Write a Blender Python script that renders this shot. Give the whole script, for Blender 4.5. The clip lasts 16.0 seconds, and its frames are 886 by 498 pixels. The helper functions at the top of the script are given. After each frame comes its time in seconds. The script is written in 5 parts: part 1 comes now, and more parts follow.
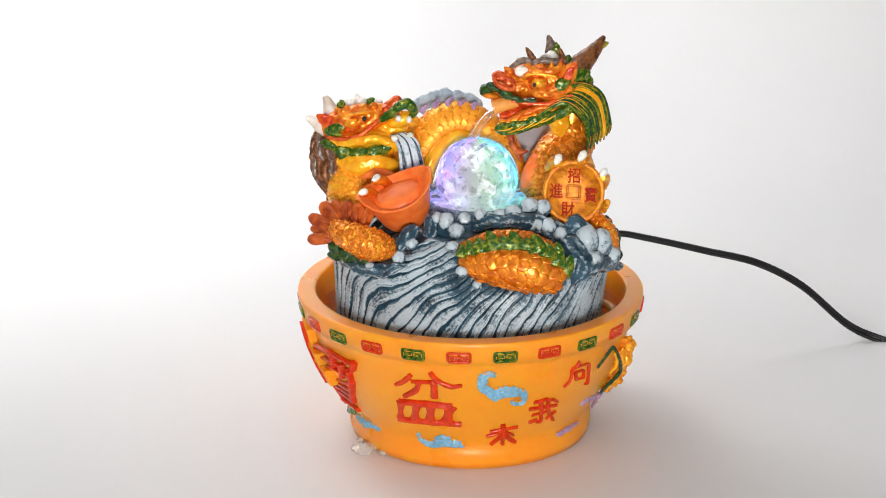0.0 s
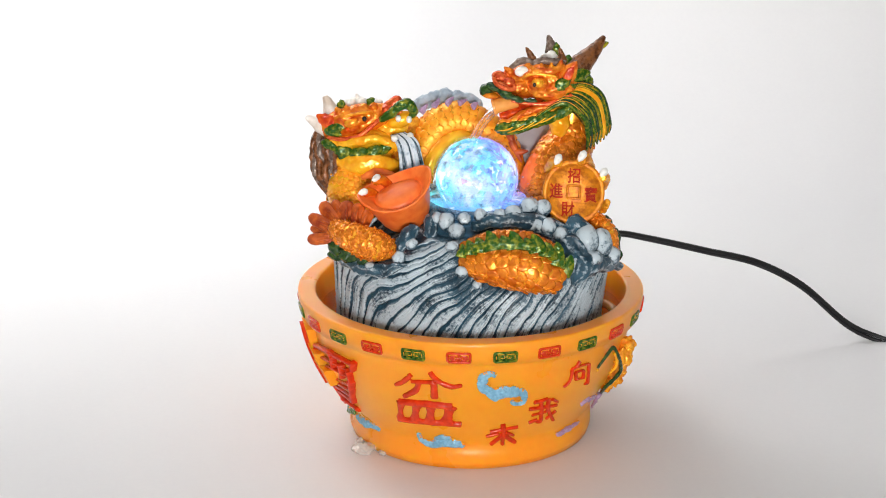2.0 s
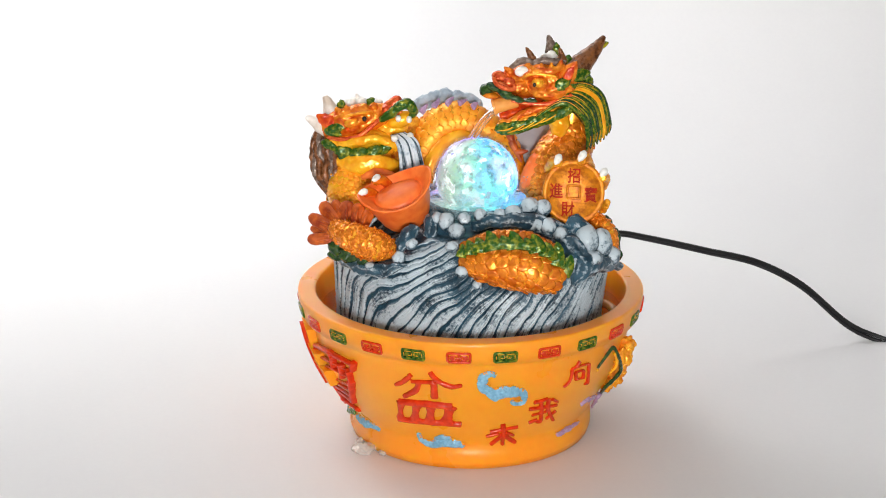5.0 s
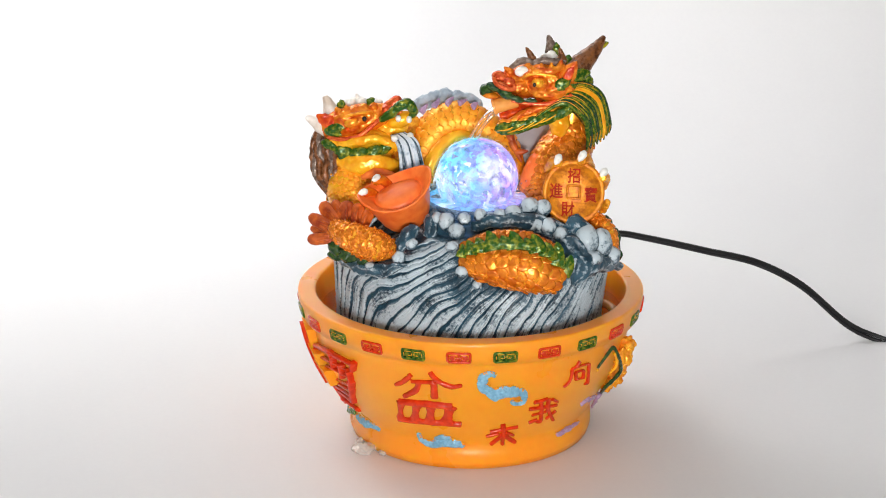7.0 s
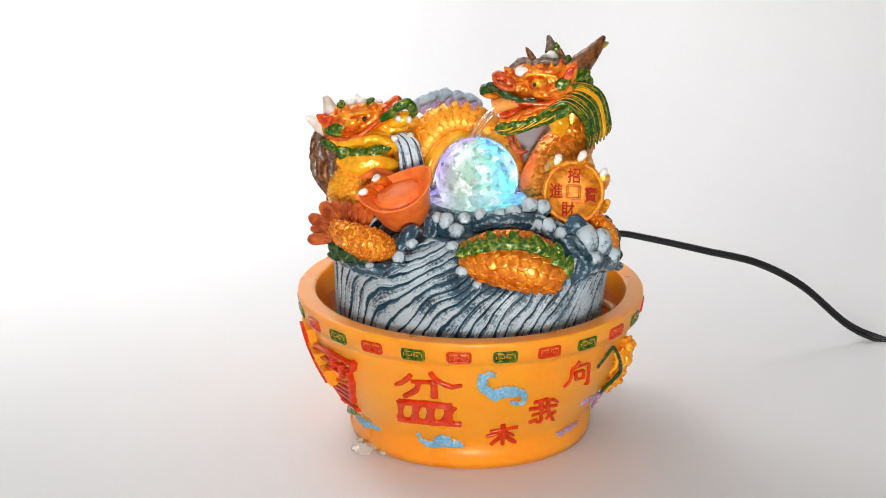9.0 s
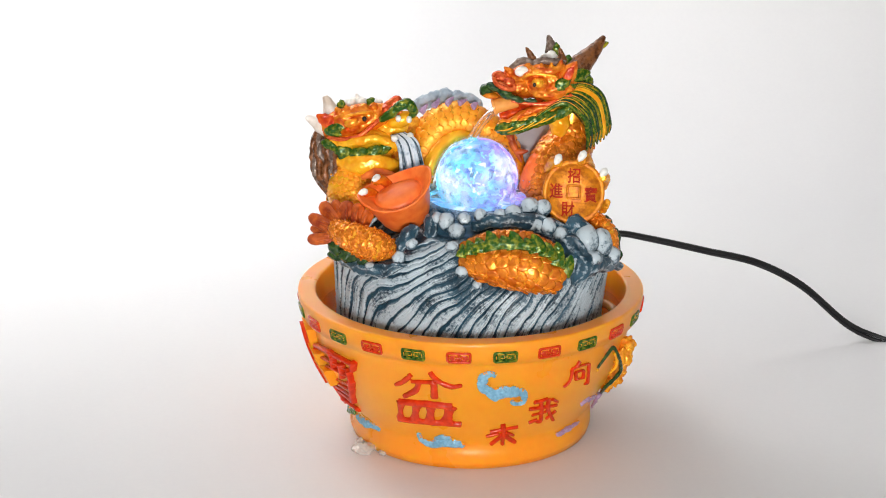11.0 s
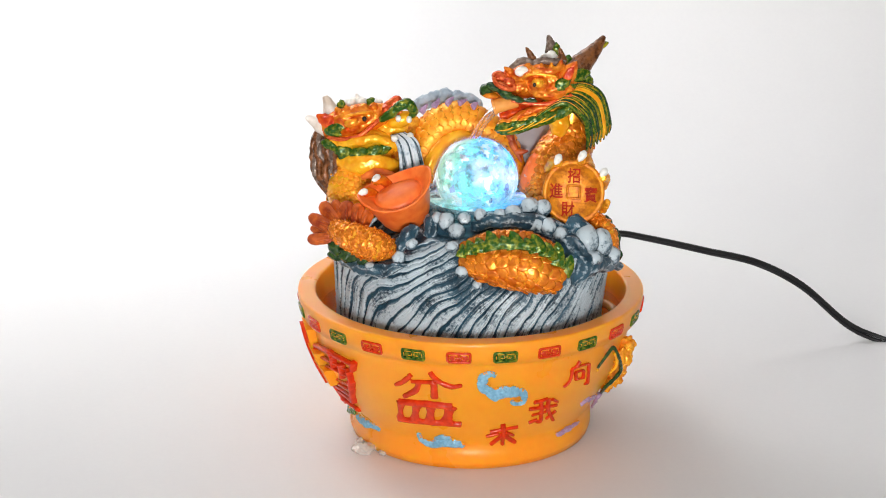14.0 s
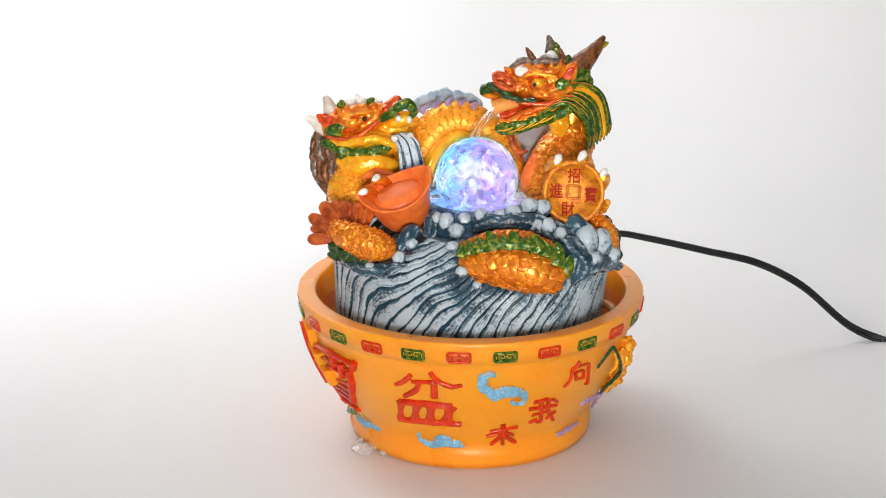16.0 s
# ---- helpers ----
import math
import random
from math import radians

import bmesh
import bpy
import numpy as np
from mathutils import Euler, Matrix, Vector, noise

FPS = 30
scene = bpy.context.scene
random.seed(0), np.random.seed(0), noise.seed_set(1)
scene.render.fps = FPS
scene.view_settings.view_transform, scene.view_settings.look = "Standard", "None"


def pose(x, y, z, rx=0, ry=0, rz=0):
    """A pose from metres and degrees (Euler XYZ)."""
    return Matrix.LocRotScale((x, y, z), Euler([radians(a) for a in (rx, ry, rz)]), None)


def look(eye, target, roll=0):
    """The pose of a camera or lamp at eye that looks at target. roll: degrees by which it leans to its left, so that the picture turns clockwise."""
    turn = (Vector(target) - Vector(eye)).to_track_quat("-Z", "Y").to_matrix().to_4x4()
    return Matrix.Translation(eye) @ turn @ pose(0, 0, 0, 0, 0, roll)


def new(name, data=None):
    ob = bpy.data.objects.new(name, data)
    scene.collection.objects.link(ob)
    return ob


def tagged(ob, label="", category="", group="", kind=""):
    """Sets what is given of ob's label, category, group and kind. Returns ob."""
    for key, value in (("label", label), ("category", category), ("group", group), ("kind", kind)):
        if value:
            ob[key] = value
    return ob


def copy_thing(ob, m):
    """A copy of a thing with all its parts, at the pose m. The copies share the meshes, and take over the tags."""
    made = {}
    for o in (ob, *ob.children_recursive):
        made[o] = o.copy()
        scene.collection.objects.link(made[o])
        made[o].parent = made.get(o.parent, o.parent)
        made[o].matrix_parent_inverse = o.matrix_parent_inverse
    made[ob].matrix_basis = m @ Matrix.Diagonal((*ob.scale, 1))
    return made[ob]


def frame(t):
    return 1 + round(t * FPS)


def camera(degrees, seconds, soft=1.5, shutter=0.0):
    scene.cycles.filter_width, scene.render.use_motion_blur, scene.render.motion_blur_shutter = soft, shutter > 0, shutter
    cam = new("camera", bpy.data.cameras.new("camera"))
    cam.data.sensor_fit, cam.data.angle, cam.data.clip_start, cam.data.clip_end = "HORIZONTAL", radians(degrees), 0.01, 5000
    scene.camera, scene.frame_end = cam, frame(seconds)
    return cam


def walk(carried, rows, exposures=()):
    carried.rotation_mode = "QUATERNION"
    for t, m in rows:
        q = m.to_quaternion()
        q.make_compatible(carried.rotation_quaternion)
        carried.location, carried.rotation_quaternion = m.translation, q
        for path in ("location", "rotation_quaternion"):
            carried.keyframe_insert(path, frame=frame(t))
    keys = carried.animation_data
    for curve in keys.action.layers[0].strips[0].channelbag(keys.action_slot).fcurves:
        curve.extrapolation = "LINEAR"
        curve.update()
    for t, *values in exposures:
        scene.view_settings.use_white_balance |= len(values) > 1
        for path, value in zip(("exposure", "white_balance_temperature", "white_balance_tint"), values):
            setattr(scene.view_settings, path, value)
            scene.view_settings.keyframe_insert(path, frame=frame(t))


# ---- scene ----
# ---- camera: on a stand, still ----
EYE = (-0.0160, -1.0985, 0.4650)
AIM = (-0.0160, 0.0, 0.1081)
cam = camera(25.0, 16.0, soft=1.05)
walk(cam, [(0.0, look(EYE, AIM)), (16.0, look(EYE, AIM))], exposures=[(0.0, 0.0), (16.0, 0.0)])

# ---- light: a white studio with softboxes ----
world = bpy.data.worlds.new("studio_air")
scene.world = world
world.use_nodes = True
world.node_tree.nodes["Background"].inputs[0].default_value = (0.95, 0.97, 1.0, 1)
world.node_tree.nodes["Background"].inputs[1].default_value = 0.33


def softbox(name, eye, target, size, watts, colour=(1, 1, 1)):
    lamp = bpy.data.lights.new(name, "AREA")
    lamp.shape, lamp.size, lamp.energy, lamp.color = "SQUARE", size, watts, colour
    ob = new(name, lamp)
    ob.matrix_world = look(eye, target)
    return ob


softbox("softbox_top", (-0.04, -0.60, 1.25), (0, 0, 0.05), 1.4, 3.2, (1.0, 0.98, 0.95))
softbox("softbox_front", (0.02, -1.50, 0.29), (0, 0, 0.09), 0.30, 16.4, (1.0, 0.98, 0.95))
softbox("softbox_backdrop", (-0.56, 0.46, 1.0), (-0.40, 1.35, 0.30), 0.6, 15.0)

# ---- materials ----


def material(name, a, b=None, scale=60.0, rough=0.4, metal=0.0, bump=0.0, bump_scale=None, coat=0.0, spread=(0.35, 0.65), rough_vary=0.12, piece=False):
    """Two paint tones broken up by noise at two scales, with fine relief and uneven gloss."""
    mat = bpy.data.materials.new(name)
    mat.use_nodes = True
    nodes, links = mat.node_tree.nodes, mat.node_tree.links
    bsdf = nodes["Principled BSDF"]
    scale, bump_scale = (scale / 150, (bump_scale or scale * 6) / 150) if piece else (scale, bump_scale)
    b = b or tuple(c * 0.8 for c in a)
    where = nodes.new("ShaderNodeTexCoord")
    big, fine = nodes.new("ShaderNodeTexNoise"), nodes.new("ShaderNodeTexNoise")
    big.inputs["Scale"].default_value, big.inputs["Detail"].default_value = scale, 5
    fine.inputs["Scale"].default_value, fine.inputs["Detail"].default_value = bump_scale or scale * 6, 4
    for n in (big, fine):
        links.new(where.outputs["Object"], n.inputs["Vector"])
    add = nodes.new("ShaderNodeMath")
    add.operation = "MULTIPLY_ADD"
    add.inputs[1].default_value = 0.35
    links.new(fine.outputs["Fac"], add.inputs[0])
    links.new(big.outputs["Fac"], add.inputs[2])
    if piece:
        own, shift = nodes.new("ShaderNodeObjectInfo"), nodes.new("ShaderNodeVectorMath")
        shift.operation = "ADD"
        spread_out = nodes.new("ShaderNodeMath")
        spread_out.operation = "MULTIPLY"
        spread_out.inputs[1].default_value = 90
        links.new(own.outputs["Random"], spread_out.inputs[0])
        links.new(where.outputs["Object"], shift.inputs[0])
        links.new(spread_out.outputs[0], shift.inputs[1])
        for n in (big, fine):
            links.new(shift.outputs[0], n.inputs["Vector"])
    ramp = nodes.new("ShaderNodeValToRGB")
    ramp.color_ramp.elements[0].position, ramp.color_ramp.elements[1].position = spread[0] + 0.17, spread[1] + 0.17
    ramp.color_ramp.elements[0].color, ramp.color_ramp.elements[1].color = (*b, 1), (*a, 1)
    links.new(add.outputs[0], ramp.inputs[0])
    links.new(ramp.outputs[0], bsdf.inputs["Base Color"])
    gloss = nodes.new("ShaderNodeMapRange")
    gloss.inputs["To Min"].default_value, gloss.inputs["To Max"].default_value = max(0.03, rough - rough_vary), min(1, rough + rough_vary)
    links.new(big.outputs["Fac"], gloss.inputs["Value"])
    links.new(gloss.outputs[0], bsdf.inputs["Roughness"])
    bsdf.inputs["Metallic"].default_value = metal
    if name == "orange_resin":
        bsdf.inputs["Subsurface Weight"].default_value = 0.6
        bsdf.inputs["Subsurface Radius"].default_value = (1.0, 0.35, 0.08)
        bsdf.inputs["Subsurface Scale"].default_value = 0.014
    bsdf.inputs["Specular IOR Level"].default_value = 0.38
    bsdf.inputs["Coat Weight"].default_value = coat
    bsdf.inputs["Coat Roughness"].default_value = 0.15
    if bump:
        relief = nodes.new("ShaderNodeBump")
        relief.inputs["Strength"].default_value, relief.inputs["Distance"].default_value = bump, 0.0012
        links.new(add.outputs[0], relief.inputs["Height"])
        links.new(relief.outputs[0], bsdf.inputs["Normal"])
    return mat


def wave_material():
    """Dark blue paint with pale drybrushed ridges; their strength, with painted-in shade and highlights, is a layer on
    the mesh.
    """
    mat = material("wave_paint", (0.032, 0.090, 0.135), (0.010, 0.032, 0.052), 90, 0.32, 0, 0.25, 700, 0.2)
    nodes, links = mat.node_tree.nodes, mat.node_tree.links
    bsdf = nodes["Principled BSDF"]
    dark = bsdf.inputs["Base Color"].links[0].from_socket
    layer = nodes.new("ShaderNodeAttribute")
    layer.attribute_name = "brushed_and_lit"
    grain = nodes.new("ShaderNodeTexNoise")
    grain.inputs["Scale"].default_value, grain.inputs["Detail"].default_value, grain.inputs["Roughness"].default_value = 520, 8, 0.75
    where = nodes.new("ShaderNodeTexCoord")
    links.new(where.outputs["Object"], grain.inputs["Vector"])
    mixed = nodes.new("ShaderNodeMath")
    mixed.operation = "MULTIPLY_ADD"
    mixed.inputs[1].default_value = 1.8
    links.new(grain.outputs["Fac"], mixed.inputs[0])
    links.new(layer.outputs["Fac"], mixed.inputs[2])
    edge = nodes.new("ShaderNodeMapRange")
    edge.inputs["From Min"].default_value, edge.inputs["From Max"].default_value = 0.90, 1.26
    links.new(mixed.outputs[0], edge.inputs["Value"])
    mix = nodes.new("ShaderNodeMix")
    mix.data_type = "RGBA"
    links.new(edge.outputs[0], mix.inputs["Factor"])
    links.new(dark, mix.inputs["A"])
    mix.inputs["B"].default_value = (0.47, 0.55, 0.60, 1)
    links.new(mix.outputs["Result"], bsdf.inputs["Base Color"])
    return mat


def clear_material(name, tint, see=0.8, rough=0.05, milk=0.1, bend=1.12):
    """Clear stuff thin enough to see through: straight transmission, gloss and a little milkiness."""
    mat = bpy.data.materials.new(name)
    mat.use_nodes = True
    nodes, links = mat.node_tree.nodes, mat.node_tree.links
    out, bsdf = nodes["Material Output"], nodes["Principled BSDF"]
    bsdf.inputs["Base Color"].default_value = (*tint, 1)
    bsdf.inputs["Roughness"].default_value = rough
    bsdf.inputs["Transmission Weight"].default_value = 1 - milk
    bsdf.inputs["IOR"].default_value = bend
    thin = nodes.new("ShaderNodeBsdfTransparent")
    thin.inputs[0].default_value = (*tint, 1)
    mix = nodes.new("ShaderNodeMixShader")
    mix.inputs[0].default_value = see
    links.new(bsdf.outputs[0], mix.inputs[1])
    links.new(thin.outputs[0], mix.inputs[2])
    links.new(mix.outputs[0], out.inputs["Surface"])
    return mat


def flake_material():
    """Crackle flakes: some clear, some milky, some with a faint rainbow tint, from flake to flake."""
    mat = clear_material("crackle_flake", (0.95, 0.97, 1.0), 0.5, 0.10, 0.6)
    nodes, links = mat.node_tree.nodes, mat.node_tree.links
    bsdf, mix = nodes["Principled BSDF"], nodes["Mix Shader"]
    piece = nodes.new("ShaderNodeNewGeometry")
    ramp = nodes.new("ShaderNodeValToRGB")
    ramp.color_ramp.interpolation = "CONSTANT"
    tints = [(0.0, (0.95, 0.97, 1.0)), (0.32, (0.80, 0.84, 0.88)), (0.5, (0.98, 0.80, 0.86)), (0.62, (0.75, 0.95, 0.84)), (0.75, (0.80, 0.78, 1.0)), (0.88, (0.66, 0.70, 0.76))]
    ramp.color_ramp.elements[0].color = (*tints[0][1], 1)
    ramp.color_ramp.elements[1].position, ramp.color_ramp.elements[1].color = tints[-1][0], (*tints[-1][1], 1)
    for at, tint in tints[1:-1]:
        ramp.color_ramp.elements.new(at).color = (*tint, 1)
    links.new(piece.outputs["Random Per Island"], ramp.inputs[0])
    links.new(ramp.outputs[0], bsdf.inputs["Base Color"])
    links.new(ramp.outputs[0], nodes["Transparent BSDF"].inputs[0])
    wave = nodes.new("ShaderNodeMath")
    wave.operation = "PINGPONG"
    wave.inputs[1].default_value = 0.09
    links.new(piece.outputs["Random Per Island"], wave.inputs[0])
    span = nodes.new("ShaderNodeMapRange")
    span.inputs["From Max"].default_value = 0.09
    span.inputs["To Min"].default_value, span.inputs["To Max"].default_value = 0.82, 0.97
    links.new(wave.outputs[0], span.inputs["Value"])
    links.new(span.outputs[0], mix.inputs[0])
    return mat


def lamp_material():
    """The colour lamp inside the ball: its hue runs round its upright axis."""
    mat = bpy.data.materials.new("colour_lamp_glow")
    mat.use_nodes = True
    nodes, links = mat.node_tree.nodes, mat.node_tree.links
    out = nodes["Material Output"]
    nodes.remove(nodes["Principled BSDF"])
    where, split = nodes.new("ShaderNodeTexCoord"), nodes.new("ShaderNodeSeparateXYZ")
    links.new(where.outputs["Object"], split.inputs[0])
    turn = nodes.new("ShaderNodeMath")
    turn.operation = "ARCTAN2"
    links.new(split.outputs["Y"], turn.inputs[0])
    links.new(split.outputs["X"], turn.inputs[1])
    span = nodes.new("ShaderNodeMapRange")
    span.inputs["From Min"].default_value, span.inputs["From Max"].default_value = -math.pi, math.pi
    links.new(turn.outputs[0], span.inputs["Value"])
    ramp = nodes.new("ShaderNodeValToRGB")
    stops = LAMP_COLOURS
    ramp.color_ramp.elements[0].position, ramp.color_ramp.elements[0].color = stops[0][0], (*stops[0][1], 1)
    ramp.color_ramp.elements[1].position, ramp.color_ramp.elements[1].color = stops[-1][0], (*stops[-1][1], 1)
    for at, colour in stops[1:-1]:
        ramp.color_ramp.elements.new(at).color = (*colour, 1)
    links.new(span.outputs[0], ramp.inputs[0])
    glow = nodes.new("ShaderNodeEmission")

    def cloud(scale, detail):
        n = nodes.new("ShaderNodeTexNoise")
        n.inputs["Scale"].default_value, n.inputs["Detail"].default_value = scale, detail
        links.new(where.outputs["Object"], n.inputs["Vector"])
        return n

    def ranged(source, low, high, to_low, to_high):
        n = nodes.new("ShaderNodeMapRange")
        n.inputs["From Min"].default_value, n.inputs["From Max"].default_value = low, high
        n.inputs["To Min"].default_value, n.inputs["To Max"].default_value = to_low, to_high
        links.new(source, n.inputs["Value"])
        return n.outputs[0]

    def blend(factor, first, second):
        n = nodes.new("ShaderNodeMix")
        n.data_type = "RGBA"
        links.new(factor, n.inputs["Factor"])
        links.new(first, n.inputs["A"])
        if isinstance(second, tuple):
            n.inputs["B"].default_value = second
        else:
            links.new(second, n.inputs["B"])
        return n.outputs["Result"]

    def times(first, second):
        n = nodes.new("ShaderNodeMath")
        n.operation = "MULTIPLY"
        links.new(first, n.inputs[0])
        links.new(second, n.inputs[1])
        return n.outputs[0]

    bend = nodes.new("ShaderNodeVectorMath")
    bend.operation = "MULTIPLY_ADD"
    bend.inputs[1].default_value = (0.016, 0.016, 0.016)
    links.new(cloud(130, 5).outputs["Color"], bend.inputs[0])
    links.new(where.outputs["Object"], bend.inputs[2])
    chunk, chip = nodes.new("ShaderNodeTexVoronoi"), nodes.new("ShaderNodeTexVoronoi")
    chunk.inputs["Scale"].default_value, chip.inputs["Scale"].default_value = 115, 250
    for n in (chunk, chip):
        links.new(bend.outputs[0], n.inputs["Vector"])
    shade, sparkle, tint = nodes.new("ShaderNodeSeparateColor"), nodes.new("ShaderNodeSeparateColor"), nodes.new("ShaderNodeHueSaturation")
    links.new(chunk.outputs["Color"], shade.inputs[0])
    links.new(chip.outputs["Color"], sparkle.inputs[0])
    # glints of the crackled glass put into the glow: chips get a neighbouring hue
    links.new(ranged(sparkle.outputs[0], 0, 1, 0.46, 0.54), tint.inputs["Hue"])
    links.new(ramp.outputs[0], tint.inputs["Color"])
    # bright core and white glints, painted into the glow colour
    core = cloud(62, 2)
    hue = blend(ranged(core.outputs["Fac"], 0.48, 0.68, 0.0, 0.62), tint.outputs[0], (0.86, 0.90, 1.0, 1))
    hue = blend(ranged(sparkle.outputs[1], 0.86, 0.92, 0.0, 0.5), hue, (1.0, 1.0, 1.0, 1))
    links.new(hue, glow.inputs[0])
    strength = times(ranged(shade.outputs[0], 0, 1, 1.15, 1.75), ranged(sparkle.outputs[2], 0, 1, 0.86, 1.14))
    strength = times(strength, ranged(cloud(240, 3).outputs["Fac"], 0.34, 0.46, 0.55, 1.0))
    links.new(strength, glow.inputs["Strength"])
    links.new(glow.outputs[0], out.inputs["Surface"])
    return mat


# one turn of the lamp: silver-white, green, cyan, sky blue, violet, mauve, silver-white
LAMP_COLOURS = [(0.0, (0.42, 0.46, 0.46)), (0.08, (0.34, 0.55, 0.42)), (0.2, (0.20, 0.68, 0.72)), (0.34, (0.14, 0.60, 0.95)),
                (0.5, (0.15, 0.52, 1.0)), (0.64, (0.24, 0.44, 1.0)), (0.78, (0.40, 0.29, 1.0)), (0.90, (0.52, 0.39, 0.84)), (1.0, (0.42, 0.46, 0.46))]

PLASTER = material("pale_plaster", (0.84, 0.84, 0.83), (0.80, 0.80, 0.79), 4, 0.8, 0, 0.1, 200)
PAPER = material("white_paper", (0.74, 0.737, 0.74), (0.715, 0.712, 0.72), 3, 0.8, 0, 0.03, 300)
BOWL = material("orange_resin", (0.97, 0.335, 0.016), (0.94, 0.295, 0.011), 22, 0.30, 0, 0.06, 240, 0.08)
GOLD = material("gold_paint", (1.0, 0.44, 0.024), (0.70, 0.17, 0.008), 260, 0.24, 0.45, 0.2, 700, 0.1, (0.30, 0.56))
GILT = material("gilt_paint", (1.0, 0.46, 0.03), (0.95, 0.30, 0.010), 300, 0.22, 0.15, 0.3, 700, 0.1)
GOLDSCALE = material("gold_scale_paint", (1.0, 0.45, 0.026), (0.92, 0.28, 0.010), 120, 0.38, 0.3, 0.3, 260, 0.05, piece=True)
COPPERSCALE = material("copper_scale_paint", (0.92, 0.29, 0.014), (0.60, 0.125, 0.006), 120, 0.25, 0.4, 0.35, 260, 0.1, piece=True)
YELLOW = material("yellow_gold_paint", (1.0, 0.53, 0.018), (0.97, 0.37, 0.010), 140, 0.24, 0.2, 0.3, 420, 0.1)
ORANGE = material("burnt_orange_paint", (0.96, 0.32, 0.016), (0.64, 0.085, 0.006), 190, 0.22, 0.42, 0.14, 520, 0.1)
RED = material("red_paint", (0.68, 0.040, 0.003), (0.50, 0.018, 0.002), 260, 0.22, 0.0, 0.2, 600, 0.1)
INGOT = material("orange_red_paint", (0.94, 0.215, 0.036), (0.84, 0.135, 0.018), 160, 0.42, 0.0, 0.2, 200)
GREEN = material("green_paint", (0.26, 0.27, 0.012), (0.020, 0.090, 0.006), 420, 0.18, 0.2, 0.4, 900, 0.15, (0.46, 0.68))
OLIVE = material("olive_gold_paint", (0.46, 0.36, 0.012), (0.09, 0.15, 0.008), 420, 0.2, 0.3, 0.4, 900, 0.15, (0.36, 0.62))
DARKGREEN = material("dark_green_paint", (0.050, 0.105, 0.012), (0.008, 0.042, 0.014), 420, 0.16, 0.15, 0.4, 900, 0.2, (0.42, 0.68))
BLUE = material("sky_blue_paint", (0.22, 0.46, 0.64), (0.13, 0.33, 0.50), 420, 0.32, 0, 0.8, 1100, 0.2)
PURPLE = material("purple_paint", (0.46, 0.33, 0.52), (0.34, 0.20, 0.36), 420, 0.34, 0, 0.7, 1100, 0.2)
BROWN = material("brown_horn_paint", (0.24, 0.082, 0.020), (0.085, 0.030, 0.012), 320, 0.28, 0.12, 0.4, 800, 0.1)
TAUPE = material("grey_brown_paint", (0.26, 0.19, 0.15), (0.10, 0.060, 0.042), 300, 0.26, 0.15, 0.4, 800, 0.1)
NOSE = material("metallic_red_paint", (0.88, 0.17, 0.035), (0.55, 0.040, 0.006), 320, 0.2, 0.45, 0.3, 800, 0.2)
RUST = material("rust_red_paint", (0.66, 0.140, 0.018), (0.27, 0.030, 0.008), 110, 0.34, 0.1, 0.4, 420, 0.05)
WHITE = material("white_paint", (0.86, 0.85, 0.80), (0.60, 0.50, 0.38), 120, 0.32, 0, 0.2, 420, 0.1, (0.22, 0.45))
GREY = material("gap_shade_grey", (0.34, 0.34, 0.36), (0.27, 0.27, 0.29), 30, 0.5, 0, 0.1)
MOUTH = material("mouth_paint", (0.84, 0.115, 0.006), (0.48, 0.022, 0.003), 190, 0.2, 0.12, 0.4, 520, 0.1)
COINGOLD = material("coin_gold_paint", (0.86, 0.31, 0.014), (0.52, 0.13, 0.005), 300, 0.44, 0.25, 0.5, 760, 0.0)
FINBLUE = material("grey_blue_paint", (0.40, 0.48, 0.55), (0.25, 0.32, 0.40), 110, 0.35, 0, 0.4, 300)
FINWHITE = material("blue_white_paint", (0.66, 0.72, 0.78), (0.22, 0.32, 0.42), 160, 0.35, 0, 0.4, 300, 0.0, (0.34, 0.5))
BONE = material("bone_paint", (0.88, 0.85, 0.80), (0.66, 0.54, 0.44), 110, 0.34, 0, 0.4, 300)
LETTER = material("dark_red_letter_paint", (0.50, 0.022, 0.002), (0.34, 0.012, 0.001), 200, 0.85, 0.0, 0.2, 400)
BLACK = material("black_rubber", (0.012, 0.012, 0.013), (0.008, 0.008, 0.009), 60, 0.38, 0, 0.05)
PUPIL = material("black_paint", (0.02, 0.015, 0.012), None, 60, 0.2)
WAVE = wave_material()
FILMWATER = clear_material("welling_water", (0.80, 0.86, 0.90), 0.72, 0.03, 0.4)
JET = clear_material("falling_water", (0.97, 0.98, 1.0), 0.10, 0.02, 0.04, 1.33)
WATER = clear_material("water", (0.99, 0.97, 0.94), 0.84, 0.03, 0.02)
GLASS = clear_material("clear_ball", (0.985, 0.99, 1.0), 0.93, 0.05, 1.0)
SHARD = flake_material()
GEL = clear_material("clear_plastic", (0.95, 0.945, 0.92), 0.48, 0.04, 0.6)
SPOUT = material("amber_tube", (0.92, 0.40, 0.09), (0.80, 0.28, 0.05), 60, 0.22, 0, 0.05, 200, 0.3)
GLOW = lamp_material()

# ---- shapes ----


